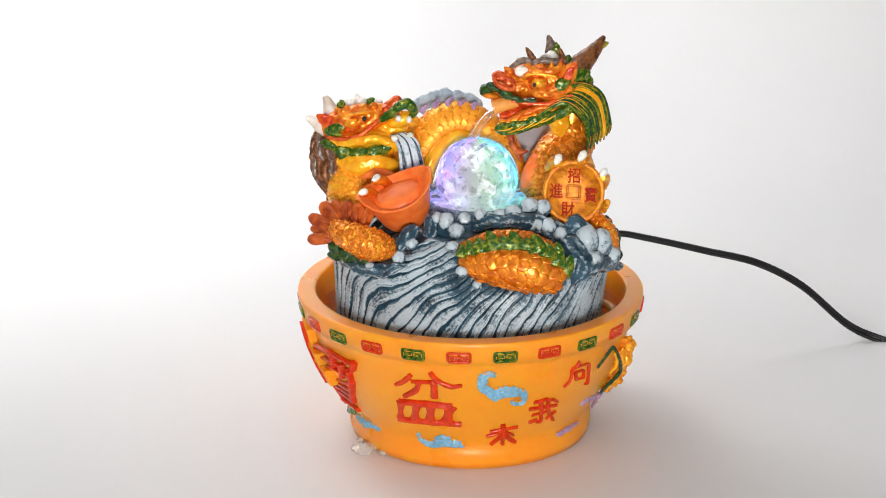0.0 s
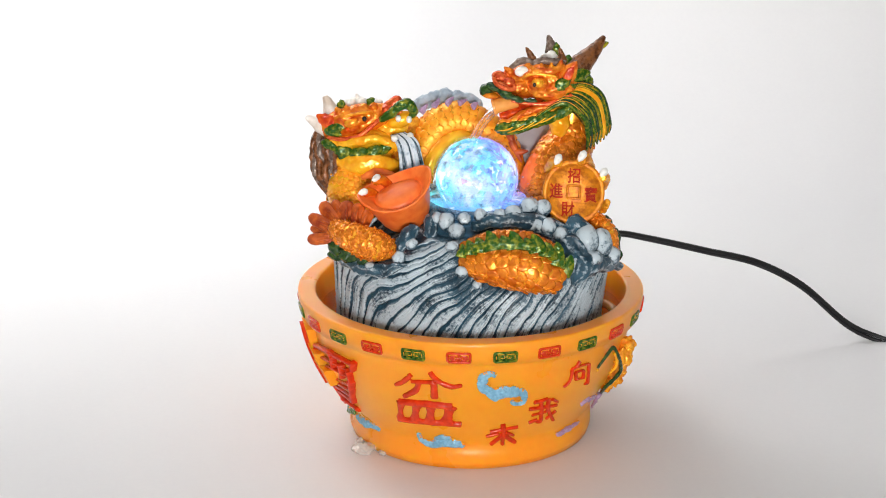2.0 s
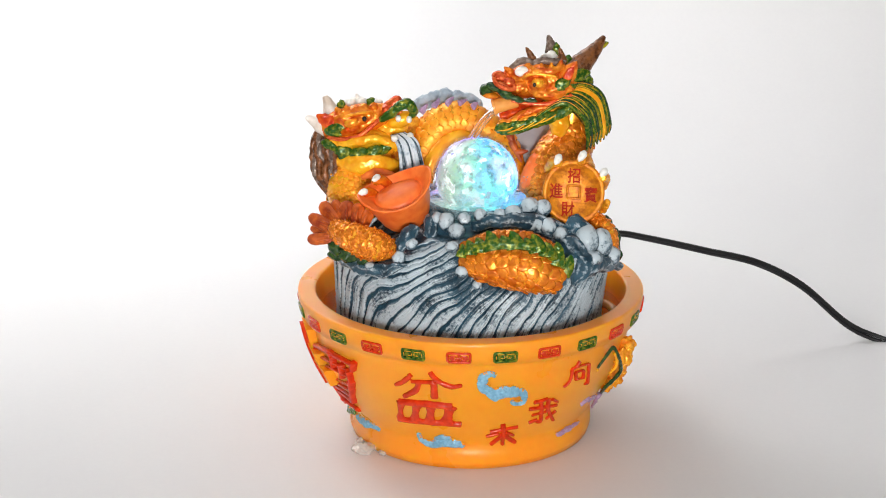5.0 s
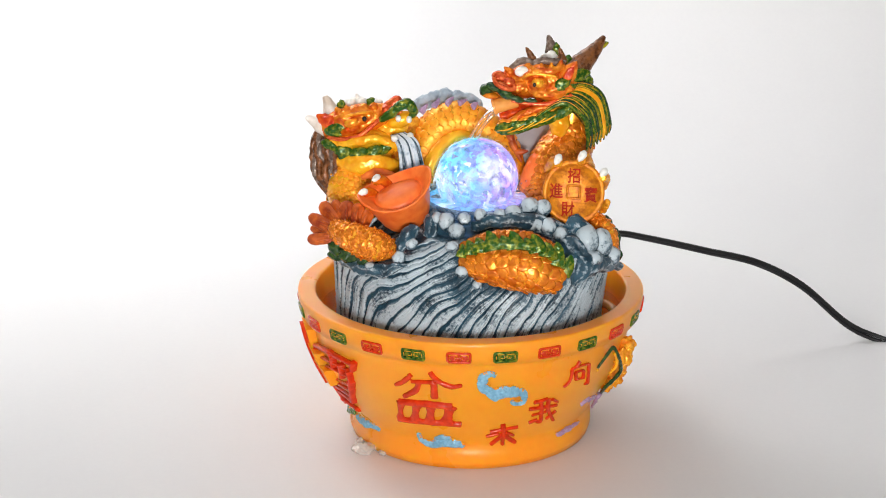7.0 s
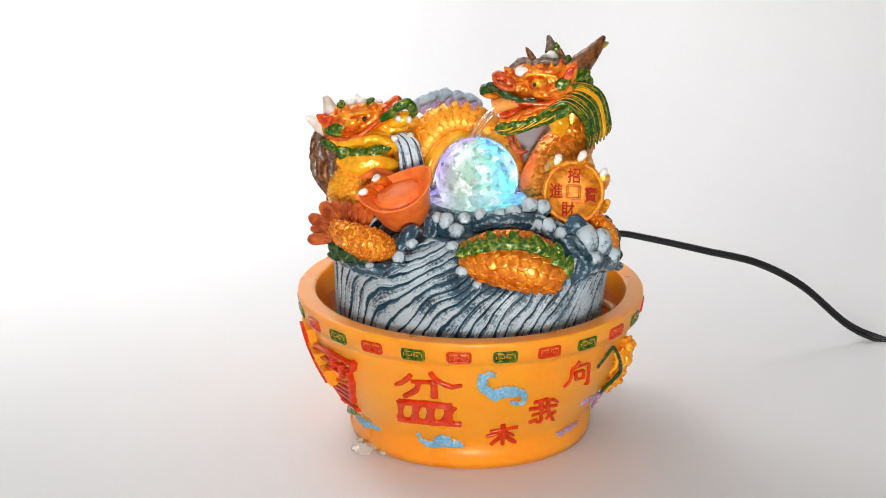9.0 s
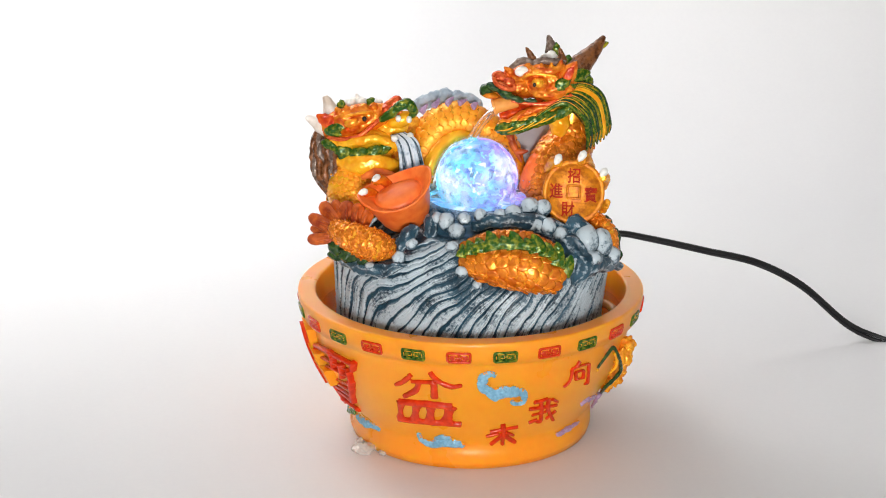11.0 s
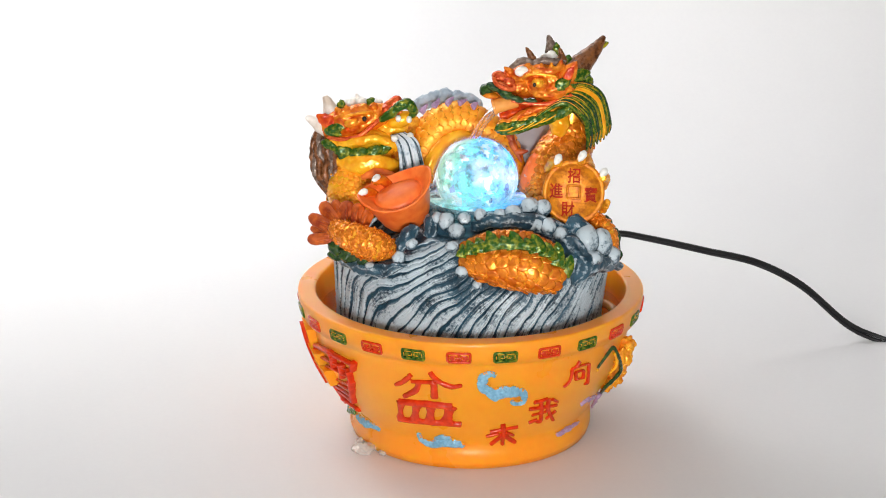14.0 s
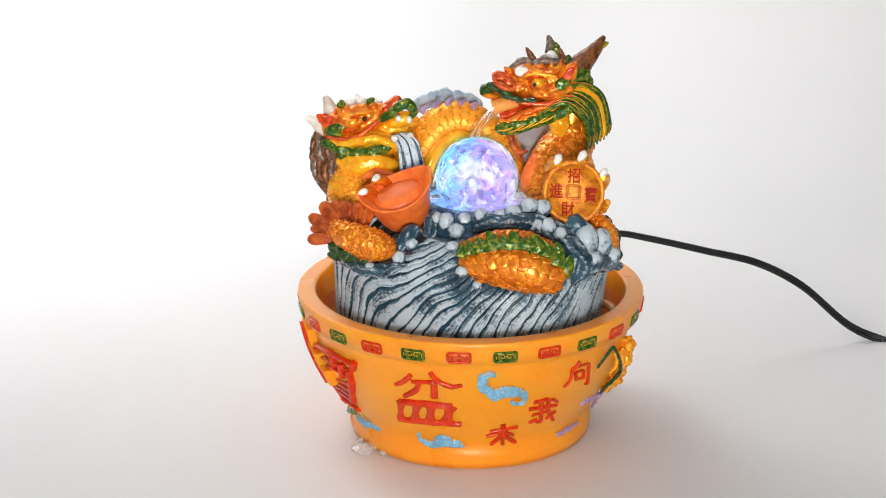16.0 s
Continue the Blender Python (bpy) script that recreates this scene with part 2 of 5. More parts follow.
class Shape:
    """Vertices and faces of one mesh, put together from swept and rounded forms."""

    def __init__(self):
        self.v, self.f = [], []

    def grid(self, rows, closed=True, caps=True):
        """Rings of points of equal count become a skin."""
        start, n = len(self.v), len(rows[0])
        for ring in rows:
            self.v += [tuple(p) for p in ring]
        for i in range(len(rows) - 1):
            for j in range(n if closed else n - 1):
                k = (j + 1) % n
                a, b = start + i * n, start + (i + 1) * n
                self.f.append((a + j, a + k, b + k, b + j))
        if closed and caps:
            self.f.append(tuple(start + j for j in reversed(range(n))))
            self.f.append(tuple(start + (len(rows) - 1) * n + j for j in range(n)))
        return self

    def tube(self, points, radii, seg=14, steps=8, flat=1.0, up=(0, -1, 0), ripple=0.0, turns=0):
        """A round bar along a smooth curve; flat squeezes it across the up direction, ripple grooves it lengthwise."""
        path, size = smooth(points, radii, steps)
        rings = []
        for i, p in enumerate(path):
            d = (path[min(i + 1, len(path) - 1)] - path[max(i - 1, 0)]).normalized()
            side = d.cross(Vector(up))
            side = side.normalized() if side.length > 1e-6 else d.orthogonal().normalized()
            top = side.cross(d)
            ring = []
            for j in range(seg):
                a = 2 * math.pi * j / seg
                r = size[i] * (1 + ripple * math.cos(turns * a))
                ring.append(p + side * (math.cos(a) * r) + top * (math.sin(a) * r * flat))
            rings.append(ring)
        return self.grid(rings)

    def blob(self, c, r, turn=(0, 0, 0), lump=0.0, seg=20, freq=2.0):
        r = (r, r, r) if isinstance(r, (int, float)) else r
        m = Euler([radians(a) for a in turn]).to_matrix()
        rings = []
        for i in range(1, seg // 2):
            th = math.pi * i / (seg // 2)
            ring = []
            for j in range(seg):
                a = 2 * math.pi * j / seg
                n = Vector((math.sin(th) * math.cos(a), math.sin(th) * math.sin(a), -math.cos(th)))
                k = 1 + lump * noise.noise(n * freq + Vector(c) * 300)
                ring.append(Vector(c) + m @ Vector((n.x * r[0] * k, n.y * r[1] * k, n.z * r[2] * k)))
            rings.append(ring)
        return self.grid(rings)

    def spike(self, a, b, r, flat=1.0, bend=(0, 0, 0), seg=10, tip=0.12, up=(0, -1, 0)):
        """A tapering horn, leaf or claw from a to b."""
        a, b, bend = Vector(a), Vector(b), Vector(bend)
        return self.tube([a, a.lerp(b, 0.35) + bend * 0.8, a.lerp(b, 0.7) + bend, b], [r, r * 0.95, r * 0.6, r * tip], seg, 5, flat, up)

    def leaf(self, a, b, r, flat=0.35, bend=(0, 0, 0), seg=10, up=(0, -1, 0)):
        a, b, bend = Vector(a), Vector(b), Vector(bend)
        return self.tube([a, a.lerp(b, 0.3) + bend * 0.8, a.lerp(b, 0.7) + bend, b], [r * 0.45, r, r * 0.8, r * 0.08], seg, 5, flat, up)


def smooth(points, radii, steps):
    """A Catmull-Rom curve through the points, with a radius at every step."""
    p = [Vector(q) for q in points]
    radii = [radii] * len(p) if isinstance(radii, (int, float)) else list(radii)
    while len(radii) < len(p):
        radii.append(radii[-1])
    path, size = [], []
    for i in range(len(p) - 1):
        a, b, c, d = p[max(i - 1, 0)], p[i], p[i + 1], p[min(i + 2, len(p) - 1)]
        for s in range(steps):
            t = s / steps
            path.append(0.5 * (2 * b + (c - a) * t + (2 * a - 5 * b + 4 * c - d) * t * t + (3 * b - a - 3 * c + d) * t ** 3))
            size.append(radii[i] + (radii[i + 1] - radii[i]) * t)
    path.append(p[-1])
    size.append(radii[-1])
    return path, size


CLAY = bpy.data.textures.new("clay", "CLOUDS")
CLAY.noise_scale, CLAY.noise_depth = 0.0034, 2


def part(name, shape, mat, parent=None, label="", fuse=0.0, kind="", uneven=0.0013):
    """One mesh object out of a shape; fuse melts its forms into one skin with cells of that size."""
    mesh = bpy.data.meshes.new(name)
    mesh.from_pydata([tuple(q) for q in shape.v], [], shape.f)
    mesh.update()
    mesh.polygons.foreach_set("use_smooth", [True] * len(mesh.polygons))
    mesh.materials.append(mat)
    ob = new(name, mesh)
    if parent:
        ob.parent = parent
    if fuse:
        melt = ob.modifiers.new("melt", "REMESH")
        melt.mode, melt.voxel_size, melt.use_smooth_shade = "VOXEL", fuse, True
        even = ob.modifiers.new("even", "SMOOTH")
        even.iterations, even.factor = 2, 0.5
        lumps = ob.modifiers.new("hand_modelling", "DISPLACE")
        lumps.texture, lumps.strength, lumps.mid_level = CLAY, uneven, 0.5
    return tagged(ob, label, kind=kind)


def scale_mesh(mat):
    """One rounded, slightly domed scale of unit size, its free edge towards +y."""
    v, f = [(0, 0.2, 0.20)], []
    for ring, (k, h) in enumerate(((0.75, 0.15), (1.0, 0.02), (0.98, -0.35))):
        for q in range(10):
            b = 2 * math.pi * q / 10
            y = math.cos(b)
            v.append((math.sin(b) * k, y * k * 1.15, h + (0.16 if y > 0 else 0.30) * y))
    for q in range(10):
        e = (q + 1) % 10
        f.append((0, 1 + e, 1 + q))
        for ring in (0, 10):
            f.append((1 + ring + q, 1 + ring + e, 11 + ring + e, 11 + ring + q))
    mesh = bpy.data.meshes.new("scale")
    mesh.from_pydata(v, [], f)
    mesh.update()
    mesh.polygons.foreach_set("use_smooth", [True] * len(mesh.polygons))
    mesh.materials.append(mat)
    return mesh


def scale_pieces(parent, points, radii, pitch, mat, flat=1.0, jitter=0.1, lift=1.0):
    """Overlapping scales laid one by one in staggered rows along a body."""
    mesh, up = scale_mesh(mat), Vector((0, -1, 0))
    path, size = smooth(points, radii, 24)
    run, row = 0.0, 0
    for i in range(len(path) - 1):
        run += (path[i + 1] - path[i]).length
        if run < pitch * 0.75:
            continue
        run, row = 0.0, row + 1
        p, d = path[i], (path[i + 1] - path[i]).normalized()
        side = d.cross(up).normalized()
        top = side.cross(d)
        count = max(3, int(2 * math.pi * size[i] / pitch))
        for j in range(count):
            a = 2 * math.pi * (j + 0.5 * (row % 2)) / count
            n = (side * math.cos(a) + top * math.sin(a)).normalized()
            if n.y > 0.45:
                continue
            c = p + side * (math.cos(a) * size[i]) + top * (math.sin(a) * size[i] * flat)
            s = pitch * (0.60 + random.uniform(-jitter, jitter) * 0.4)
            f = (d + Vector((random.gauss(0, jitter), random.gauss(0, jitter), random.gauss(0, jitter)))).normalized()
            w = f.cross(n).normalized()
            n = w.cross(f)
            ob = new("scale", mesh)
            ob.parent = parent
            m = Matrix((w, f, n)).transposed().to_4x4() @ Matrix.Diagonal((s, s, s * lift, 1))
            m.translation = c
            ob.matrix_basis = m


def lathe(profile, seg=160):
    shape = Shape()
    shape.grid([[(r * math.cos(2 * math.pi * j / seg), r * math.sin(2 * math.pi * j / seg), z) for j in range(seg)] for r, z in profile])
    return shape


# ---- the white paper sweep ----


def paper_sweep():
    line = [(-2.2, 0.0), (-1.0, 0.0), (0.0, 0.0), (0.42, 0.0)]
    for i in range(1, 13):
        a = math.pi / 2 * i / 12
        line.append((0.42 + 0.45 * math.sin(a), 0.45 - 0.45 * math.cos(a)))
    line += [(0.87, 1.2), (0.87, 2.2)]
    shape = Shape()
    top = [[(x, y, z) for x in (-2.6, -1.2, 0, 1.2, 2.6)] for y, z in line]
    low = [[(x, y + 0.002 * (z > 0.4), z - 0.002) for x, y, z in row] for row in top]
    shape.grid(top, closed=False).grid([row[::-1] for row in low], closed=False)
    return tagged(part("backdrop", shape, PAPER), "seamless white paper sweep under and behind the fountain", "backdrop", kind="structure")


paper_sweep()

# ---- the plain room of the studio: unseen, added to bounce light back ----


def slab(name, low, high, label):
    s = Shape()
    (x0, y0, z0), (x1, y1, z1) = low, high
    s.grid([[(x0, y0, z), (x1, y0, z), (x1, y1, z), (x0, y1, z)] for z in (z0, z1)])
    ob = part(name, s, PLASTER)
    ob.data.polygons.foreach_set("use_smooth", [False] * len(ob.data.polygons))
    return tagged(ob, label, name.split("_")[0], kind="structure")


slab("floor", (-2.8, -2.6, -0.11), (2.8, 1.1, -0.01), "plain pale studio floor under the paper")
slab("wall_north", (-2.9, 1.1, -0.11), (2.9, 1.2, 2.5), "plain pale studio wall behind the paper")
slab("wall_south", (-2.9, -2.7, -0.11), (2.9, -2.6, 2.5), "plain pale studio wall")
slab("wall_west", (-2.9, -2.6, -0.11), (-2.8, 1.1, 2.5), "plain pale studio wall")
slab("wall_east", (2.8, -2.6, -0.11), (2.9, 1.1, 2.5), "plain pale studio wall")
slab("ceiling", (-2.9, -2.7, 2.5), (2.9, 1.2, 2.6), "plain pale studio ceiling")

# ---- the bowl ----
OUTER = [(0.0700, 0.0012), (0.0712, 0.005), (0.0710, 0.0115), (0.0694, 0.0150), (0.0705, 0.0180), (0.0760, 0.0265), (0.0824, 0.0375), (0.0876, 0.0490),
         (0.0912, 0.0600), (0.0932, 0.0690), (0.0938, 0.0724), (0.0950, 0.0734), (0.0980, 0.0738), (0.0992, 0.0790), (0.1001, 0.0845)]


def bowl_radius(z):
    for (r0, z0), (r1, z1) in zip(OUTER, OUTER[1:]):
        if z0 <= z <= z1:
            return r0 + (r1 - r0) * (z - z0) / (z1 - z0)
    return OUTER[-1][0]


def on_bowl(deg, z, out=0.0):
    """A point of the bowl's outside; 0 degrees is its front, positive to the east."""
    r, a = bowl_radius(z) + out, radians(deg)
    return Vector((r * math.sin(a), -r * math.cos(a), z))


bowl = tagged(new("fountain_bowl"), "round orange resin fountain bowl with raised painted ornaments", "bowl")
WALL = [(0.002, 0.0012)] + OUTER + [(0.1001, 0.0858), (0.0999, 0.0866), (0.0993, 0.0870), (0.0983, 0.0870), (0.0918, 0.0870), (0.0908, 0.0870), (0.0901, 0.0867), (0.0897, 0.0856), (0.0893, 0.0830), (0.0880, 0.070), (0.080, 0.040), (0.066, 0.0200), (0.002, 0.0180)]
part("basin", lathe(WALL), BOWL, bowl)

# ---- the wave base ----
fountain = tagged(new("dragon_fountain"), "painted resin fountain of two gold dragons coiling over blue waves", "fountain")


def wave_base():
    shape, brushed_and_lit = Shape(), []
    n, wall, cap = 1000, 170, 60
    angles = [math.pi * (x - 0.52 * math.sin(math.pi * x) / math.pi) for x in (2 * j / n - 1 for j in range(n))]
    rings = []
    for i in range(wall + cap):
        ring = []
        for a in angles:
            deg, ca, sa = math.degrees(a), math.cos(a), math.sin(a)
            edge = 0.116 + 0.006 * ca + 0.010 * math.exp(-((deg + 20) / 20) ** 2) + 0.003 * noise.noise(Vector((ca * 2, sa * 2, 0.3)))
            if i < wall:
                h = 0.4 * i / 12 if i < 12 else 0.4 + 0.6 * (i - 12) / (wall - 13)
                z = 0.030 + (edge - 0.030) * h
                up = max(0.0, (z - 0.075) / 0.045)
                r = 0.0775 + 0.004 * up * max(0, sa) + 0.0016 * max(0, -sa) - 0.0015 * (1 - up)
                r -= 0.011 * max(0.0, (z - 0.110) / 0.020)
                if h > 0.9:
                    r -= 0.006 * ((h - 0.9) / 0.1) ** 2
                sweep = 0.044 * math.exp(-((deg + 14) / 40) ** 2) + 0.026 * math.exp(-((deg - 60) / 45) ** 2) + 0.004
                wob = 0.0040 * noise.noise(Vector((ca * 5, sa * 5, z * 45))) + 0.0012 * noise.noise(Vector((ca * 14, sa * 14, z * 90)))
                phase = (a * 0.078 - sweep * up ** 1.5 + wob) / 0.0078
                s = phase % 1.0
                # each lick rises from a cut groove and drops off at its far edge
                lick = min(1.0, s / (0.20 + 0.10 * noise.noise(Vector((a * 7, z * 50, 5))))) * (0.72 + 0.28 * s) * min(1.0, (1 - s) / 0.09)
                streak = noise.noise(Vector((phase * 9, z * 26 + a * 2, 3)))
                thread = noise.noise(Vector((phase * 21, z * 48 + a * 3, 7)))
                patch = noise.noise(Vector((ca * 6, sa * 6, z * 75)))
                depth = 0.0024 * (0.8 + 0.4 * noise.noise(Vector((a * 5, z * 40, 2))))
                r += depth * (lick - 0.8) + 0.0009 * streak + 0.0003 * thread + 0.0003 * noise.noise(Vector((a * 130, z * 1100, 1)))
                # two-tone paint: pale licks, dark grooves that also carry painted shade
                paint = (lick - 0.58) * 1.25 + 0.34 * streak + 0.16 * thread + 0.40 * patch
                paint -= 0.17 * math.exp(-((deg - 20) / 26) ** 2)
                # shade under the body loop, painted as a darker band
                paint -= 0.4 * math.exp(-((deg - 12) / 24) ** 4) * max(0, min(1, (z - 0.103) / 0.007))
            else:
                k = (i - wall + 1) / cap
                r = (0.0715 + 0.004 * max(0, sa) - 0.011 * max(0.0, (edge - 0.110) / 0.020)) * (1 - k) + 0.001
                z = edge + (0.143 - edge) * min(1, k * 1.7) ** 0.9
                lump = noise.noise(Vector((r * sa * 110, r * ca * 110, 4)))
                z += 0.0050 * lump * min(1, 4 * k) * min(1, 3 * (1 - k))
                paint = 0.55 * lump - 0.06 + 0.3 * noise.noise(Vector((r * sa * 300, r * ca * 300, 8)))
            ring.append((r * sa, -r * ca, z))
            brushed_and_lit.append(paint)
        rings.append(ring)
    shape.grid(rings)
    ob = part("wave_base", shape, WAVE, fountain, "blue sculpted waves with pale drybrushed ridges and painted-in shade")
    layer = ob.data.attributes.new("brushed_and_lit", "FLOAT", "POINT")
    layer.data.foreach_set("value", brushed_and_lit)


wave_base()


# ---- ornaments on the bowl ----


def stroke(shape, line, width, height=0.0010):
    """A rounded raised stroke on the bowl through points (degrees, height)."""
    pts = [on_bowl(d, z, height * 0.25) for d, z in line]
    a = math.radians(sum(d for d, z in line) / len(line))
    shape.tube(pts, width, 10, 5, max(0.25, height / (width if isinstance(width, float) else max(width))), (math.sin(a), -math.cos(a), 0.35))
    return shape


def letter_mesh(text, size, depth, bold=0.006):
    """Vertices and faces of a character in the built-in font, centred, with depth."""
    curve = bpy.data.curves.new("lettering", "FONT")
    curve.body, curve.size, curve.extrude, curve.align_x, curve.offset = text, size, depth, "CENTER", size * bold
    curve.resolution_u = 2
    ob = bpy.data.objects.new("lettering", curve)
    scene.collection.objects.link(ob)
    bpy.context.view_layer.update()
    got = ob.evaluated_get(bpy.context.evaluated_depsgraph_get()).to_mesh()
    v = [tuple(p.co) for p in got.vertices]
    f = [tuple(p.vertices) for p in got.polygons]
    bpy.data.objects.remove(ob)
    bpy.data.curves.remove(curve)
    xs, ys = [p[0] for p in v], [p[1] for p in v]
    cx, cy = (min(xs) + max(xs)) / 2, (min(ys) + max(ys)) / 2
    return [(x - cx, y - cy, z) for x, y, z in v], f


BARS = [[(-27.3, 0.0439), (-29.8, 0.0309)], [(-20.9, 0.0450), (-23.1, 0.0318)], [(-15.2, 0.0455), (-16.7, 0.0326)], [(-8.2, 0.0454), (-9.9, 0.0333)]]


def big_character():
    """The large character of the bowl's front, in thick modelled strokes."""
    s = Shape()
    stroke(s, [(-27.9, 0.0557), (-24.4, 0.0590), (-21.1, 0.0643)], [0.0011, 0.0016, 0.0015], 0.0016)
    stroke(s, [(-14.4, 0.0672), (-11.8, 0.0622), (-7.4, 0.0590), (-3.5, 0.0601)], [0.0015, 0.0016, 0.0016, 0.0010], 0.0016)
    stroke(s, [(-21.4, 0.0599), (-13.2, 0.0609)], 0.0013, 0.0014)
    stroke(s, [(-18.5, 0.0602), (-20.2, 0.0542), (-25.3, 0.0489)], [0.0015, 0.0020, 0.0015], 0.0016)
    stroke(s, [(-13.2, 0.0609), (-13.5, 0.0506)], [0.0020, 0.0023], 0.0016)
    stroke(s, [(-27.9, 0.0445), (-16.8, 0.0460), (-7.2, 0.0455)], 0.0023, 0.0017)
    stroke(s, [(-31.1, 0.0308), (-17.2, 0.0324), (-4.1, 0.0325)], 0.0021, 0.0017)
    for (a, b), w in zip(BARS, (0.0019, 0.0023, 0.0023, 0.0026)):
        line = [tuple(p + (q - p) * k for p, q in zip(a, b)) for k in (0.0, 0.22, 0.5, 0.78, 1.0)]
        stroke(s, line, [w * 1.9, w * 1.25, w, w * 1.25, w * 1.9], 0.0015)
    part("character", s, RED, bowl, "large raised red Chinese character", 0.0004, uneven=0.0006)


big_character()


def modelled_character(strokes, width, height):
    """A hand-modelled character of raised strokes, each a line on the bowl and its relative width."""
    s = Shape()
    for line, k in strokes:
        stroke(s, line, [width * k * (1.15 if i == 0 else 0.9 if i == len(line) - 1 else 1.0) for i in range(len(line))], height)
    part("character", s, RED, bowl, "raised red Chinese character", 0.0003, uneven=0.0004)


modelled_character((
    ([(-73.4, 0.0582), (-59.1, 0.0624), (-44.7, 0.0617)], 1.3),
    ([(-73.4, 0.0582), (-72.8, 0.0538)], 1.1),
    ([(-57.8, 0.0643), (-57.7, 0.0609)], 1.2),
    ([(-44.3, 0.0641), (-46.0, 0.0577)], 1.2),
    ([(-74.1, 0.0511), (-60.2, 0.0558), (-48.7, 0.0566)], 0.9),
    ([(-76.2, 0.0441), (-59.0, 0.0516), (-48.6, 0.0515)], 0.9),
    ([(-56.7, 0.0614), (-59.4, 0.0521)], 1),
    ([(-51.7, 0.0592), (-54.8, 0.0485)], 1),
    ([(-48.3, 0.0568), (-48.9, 0.0491)], 1),
    ([(-76.1, 0.042), (-76.3, 0.0379)], 1),
    ([(-76.3, 0.0379), (-72.7, 0.0265)], 1.2),
    ([(-48.9, 0.0496), (-56.5, 0.031)], 1.2),
    ([(-76.3, 0.0379), (-50.4, 0.0452)], 1),
    ([(-73.1, 0.0359), (-52.2, 0.0412)], 0.9),
    ([(-73.0, 0.0323), (-54.5, 0.0361)], 0.9),
    ([(-73.0, 0.0285), (-57.2, 0.0309)], 1),
    ([(-72.1, 0.0265), (-71.4, 0.023)], 1.1),
    ([(-69.4, 0.0246), (-58.0, 0.0243)], 1.2),
), 0.0013, 0.0034)
modelled_character((
    ([(39.6, 0.0667), (38.1, 0.0628)], 1),
    ([(36.7, 0.0631), (36.8, 0.0552), (34.7, 0.0516)], 0.9),
    ([(36.5, 0.0629), (40.5, 0.0631), (44.6, 0.0627)], 0.8),
    ([(44.6, 0.0627), (45.8, 0.0561), (47.1, 0.049), (45.6, 0.0492)], 0.9),
    ([(38.5, 0.0599), (39.8, 0.0544)], 0.7),
    ([(38.5, 0.0599), (42.4, 0.0597)], 0.7),
    ([(42.4, 0.0597), (43.4, 0.0538)], 0.7),
    ([(39.8, 0.0544), (43.4, 0.0538)], 0.7),
), 0.001, 0.0016)
modelled_character((
    ([(23.2, 0.0449), (26.1, 0.0453), (28.8, 0.046)], 1),
    ([(22.0, 0.0406), (27.9, 0.0401), (34.4, 0.0393)], 1),
    ([(26.1, 0.0453), (28.0, 0.0362), (29.3, 0.0294), (27.5, 0.0295)], 1),
    ([(24.0, 0.0355), (30.6, 0.0362)], 0.8),
    ([(23.7, 0.0298), (27.4, 0.0312)], 1),
    ([(29.4, 0.0458), (30.5, 0.0381), (36.4, 0.0273)], 1),
    ([(35.2, 0.0351), (31.8, 0.0302)], 0.8),
    ([(30.8, 0.045), (34.0, 0.0419)], 0.8),
), 0.0011, 0.0016)
modelled_character((
    ([(7.6, 0.0259), (13.1, 0.027), (19.4, 0.0278)], 1),
    ([(12.6, 0.0313), (13.6, 0.0223), (14.3, 0.0151)], 1.1),
    ([(6.2, 0.0223), (11.8, 0.0241)], 0.9),
    ([(13.2, 0.0223), (11.0, 0.0186), (8.7, 0.0157)], 1.1),
    ([(13.8, 0.0228), (17.4, 0.0184), (20.6, 0.0153)], 1.2),
    ([(14.3, 0.0246), (18.8, 0.0211)], 0.8),
), 0.0012, 0.0016)


def bat(lines, mat, label):
    s = Shape()
    for line, width in lines:
        stroke(s, line, width, 0.0015)
    ob = part("bat", s, mat, bowl, label, 0.0003, uneven=0.0016)
    gilt = Shape()
    for line, width in lines:
        for i in range(len(line) - 1):
            for q in range(3):
                k = random.random()
                w = width[i] * random.uniform(0.55, 0.95)
                d, z = line[i][0] + (line[i + 1][0] - line[i][0]) * k, line[i][1] + (line[i + 1][1] - line[i][1]) * k
                gilt.blob(on_bowl(d + random.uniform(-0.8, 0.8), z + w, 0.0006), (random.uniform(0.0004, 0.0009), 0.0005, random.uniform(0.0003, 0.0005)), (0, random.uniform(-40, 40), -d), 0.4, 8)
    part("gilt_edge", gilt, GILT, ob, "flecks of gold paint", kind="stuff")


bat([([(8.0, 0.0655), (6.0, 0.0673), (3.7, 0.0651), (3.4, 0.0602), (5.6, 0.0568), (8.1, 0.0543), (10.6, 0.056), (14.0, 0.0558), (17.3, 0.0539), (18.9, 0.0504), (18.3, 0.0467), (15.8, 0.0462), (14.2, 0.0481)], [0.0014, 0.0021, 0.0028, 0.0034, 0.0035, 0.0041, 0.0043, 0.0041, 0.0032, 0.0021, 0.0018, 0.0015, 0.0011]),
     ([(7.1, 0.054), (9.5, 0.0524), (12.1, 0.0534)], [0.0013, 0.0021, 0.0013])], BLUE, "raised sky-blue bat ornament")
bat([([(-23.9, 0.0217), (-24.1, 0.0179), (-21.9, 0.0157), (-18.4, 0.0149), (-14.7, 0.0172), (-11.5, 0.0188), (-8.1, 0.0174), (-5.2, 0.0158), (-3.7, 0.0145)], [0.0014, 0.0017, 0.0021, 0.0028, 0.0036, 0.0041, 0.0036, 0.0022, 0.0011]),
     ([(-17.3, 0.0184), (-12.9, 0.0211), (-9.6, 0.0204)], [0.0010, 0.0018, 0.0010])], BLUE, "raised sky-blue bat ornament")
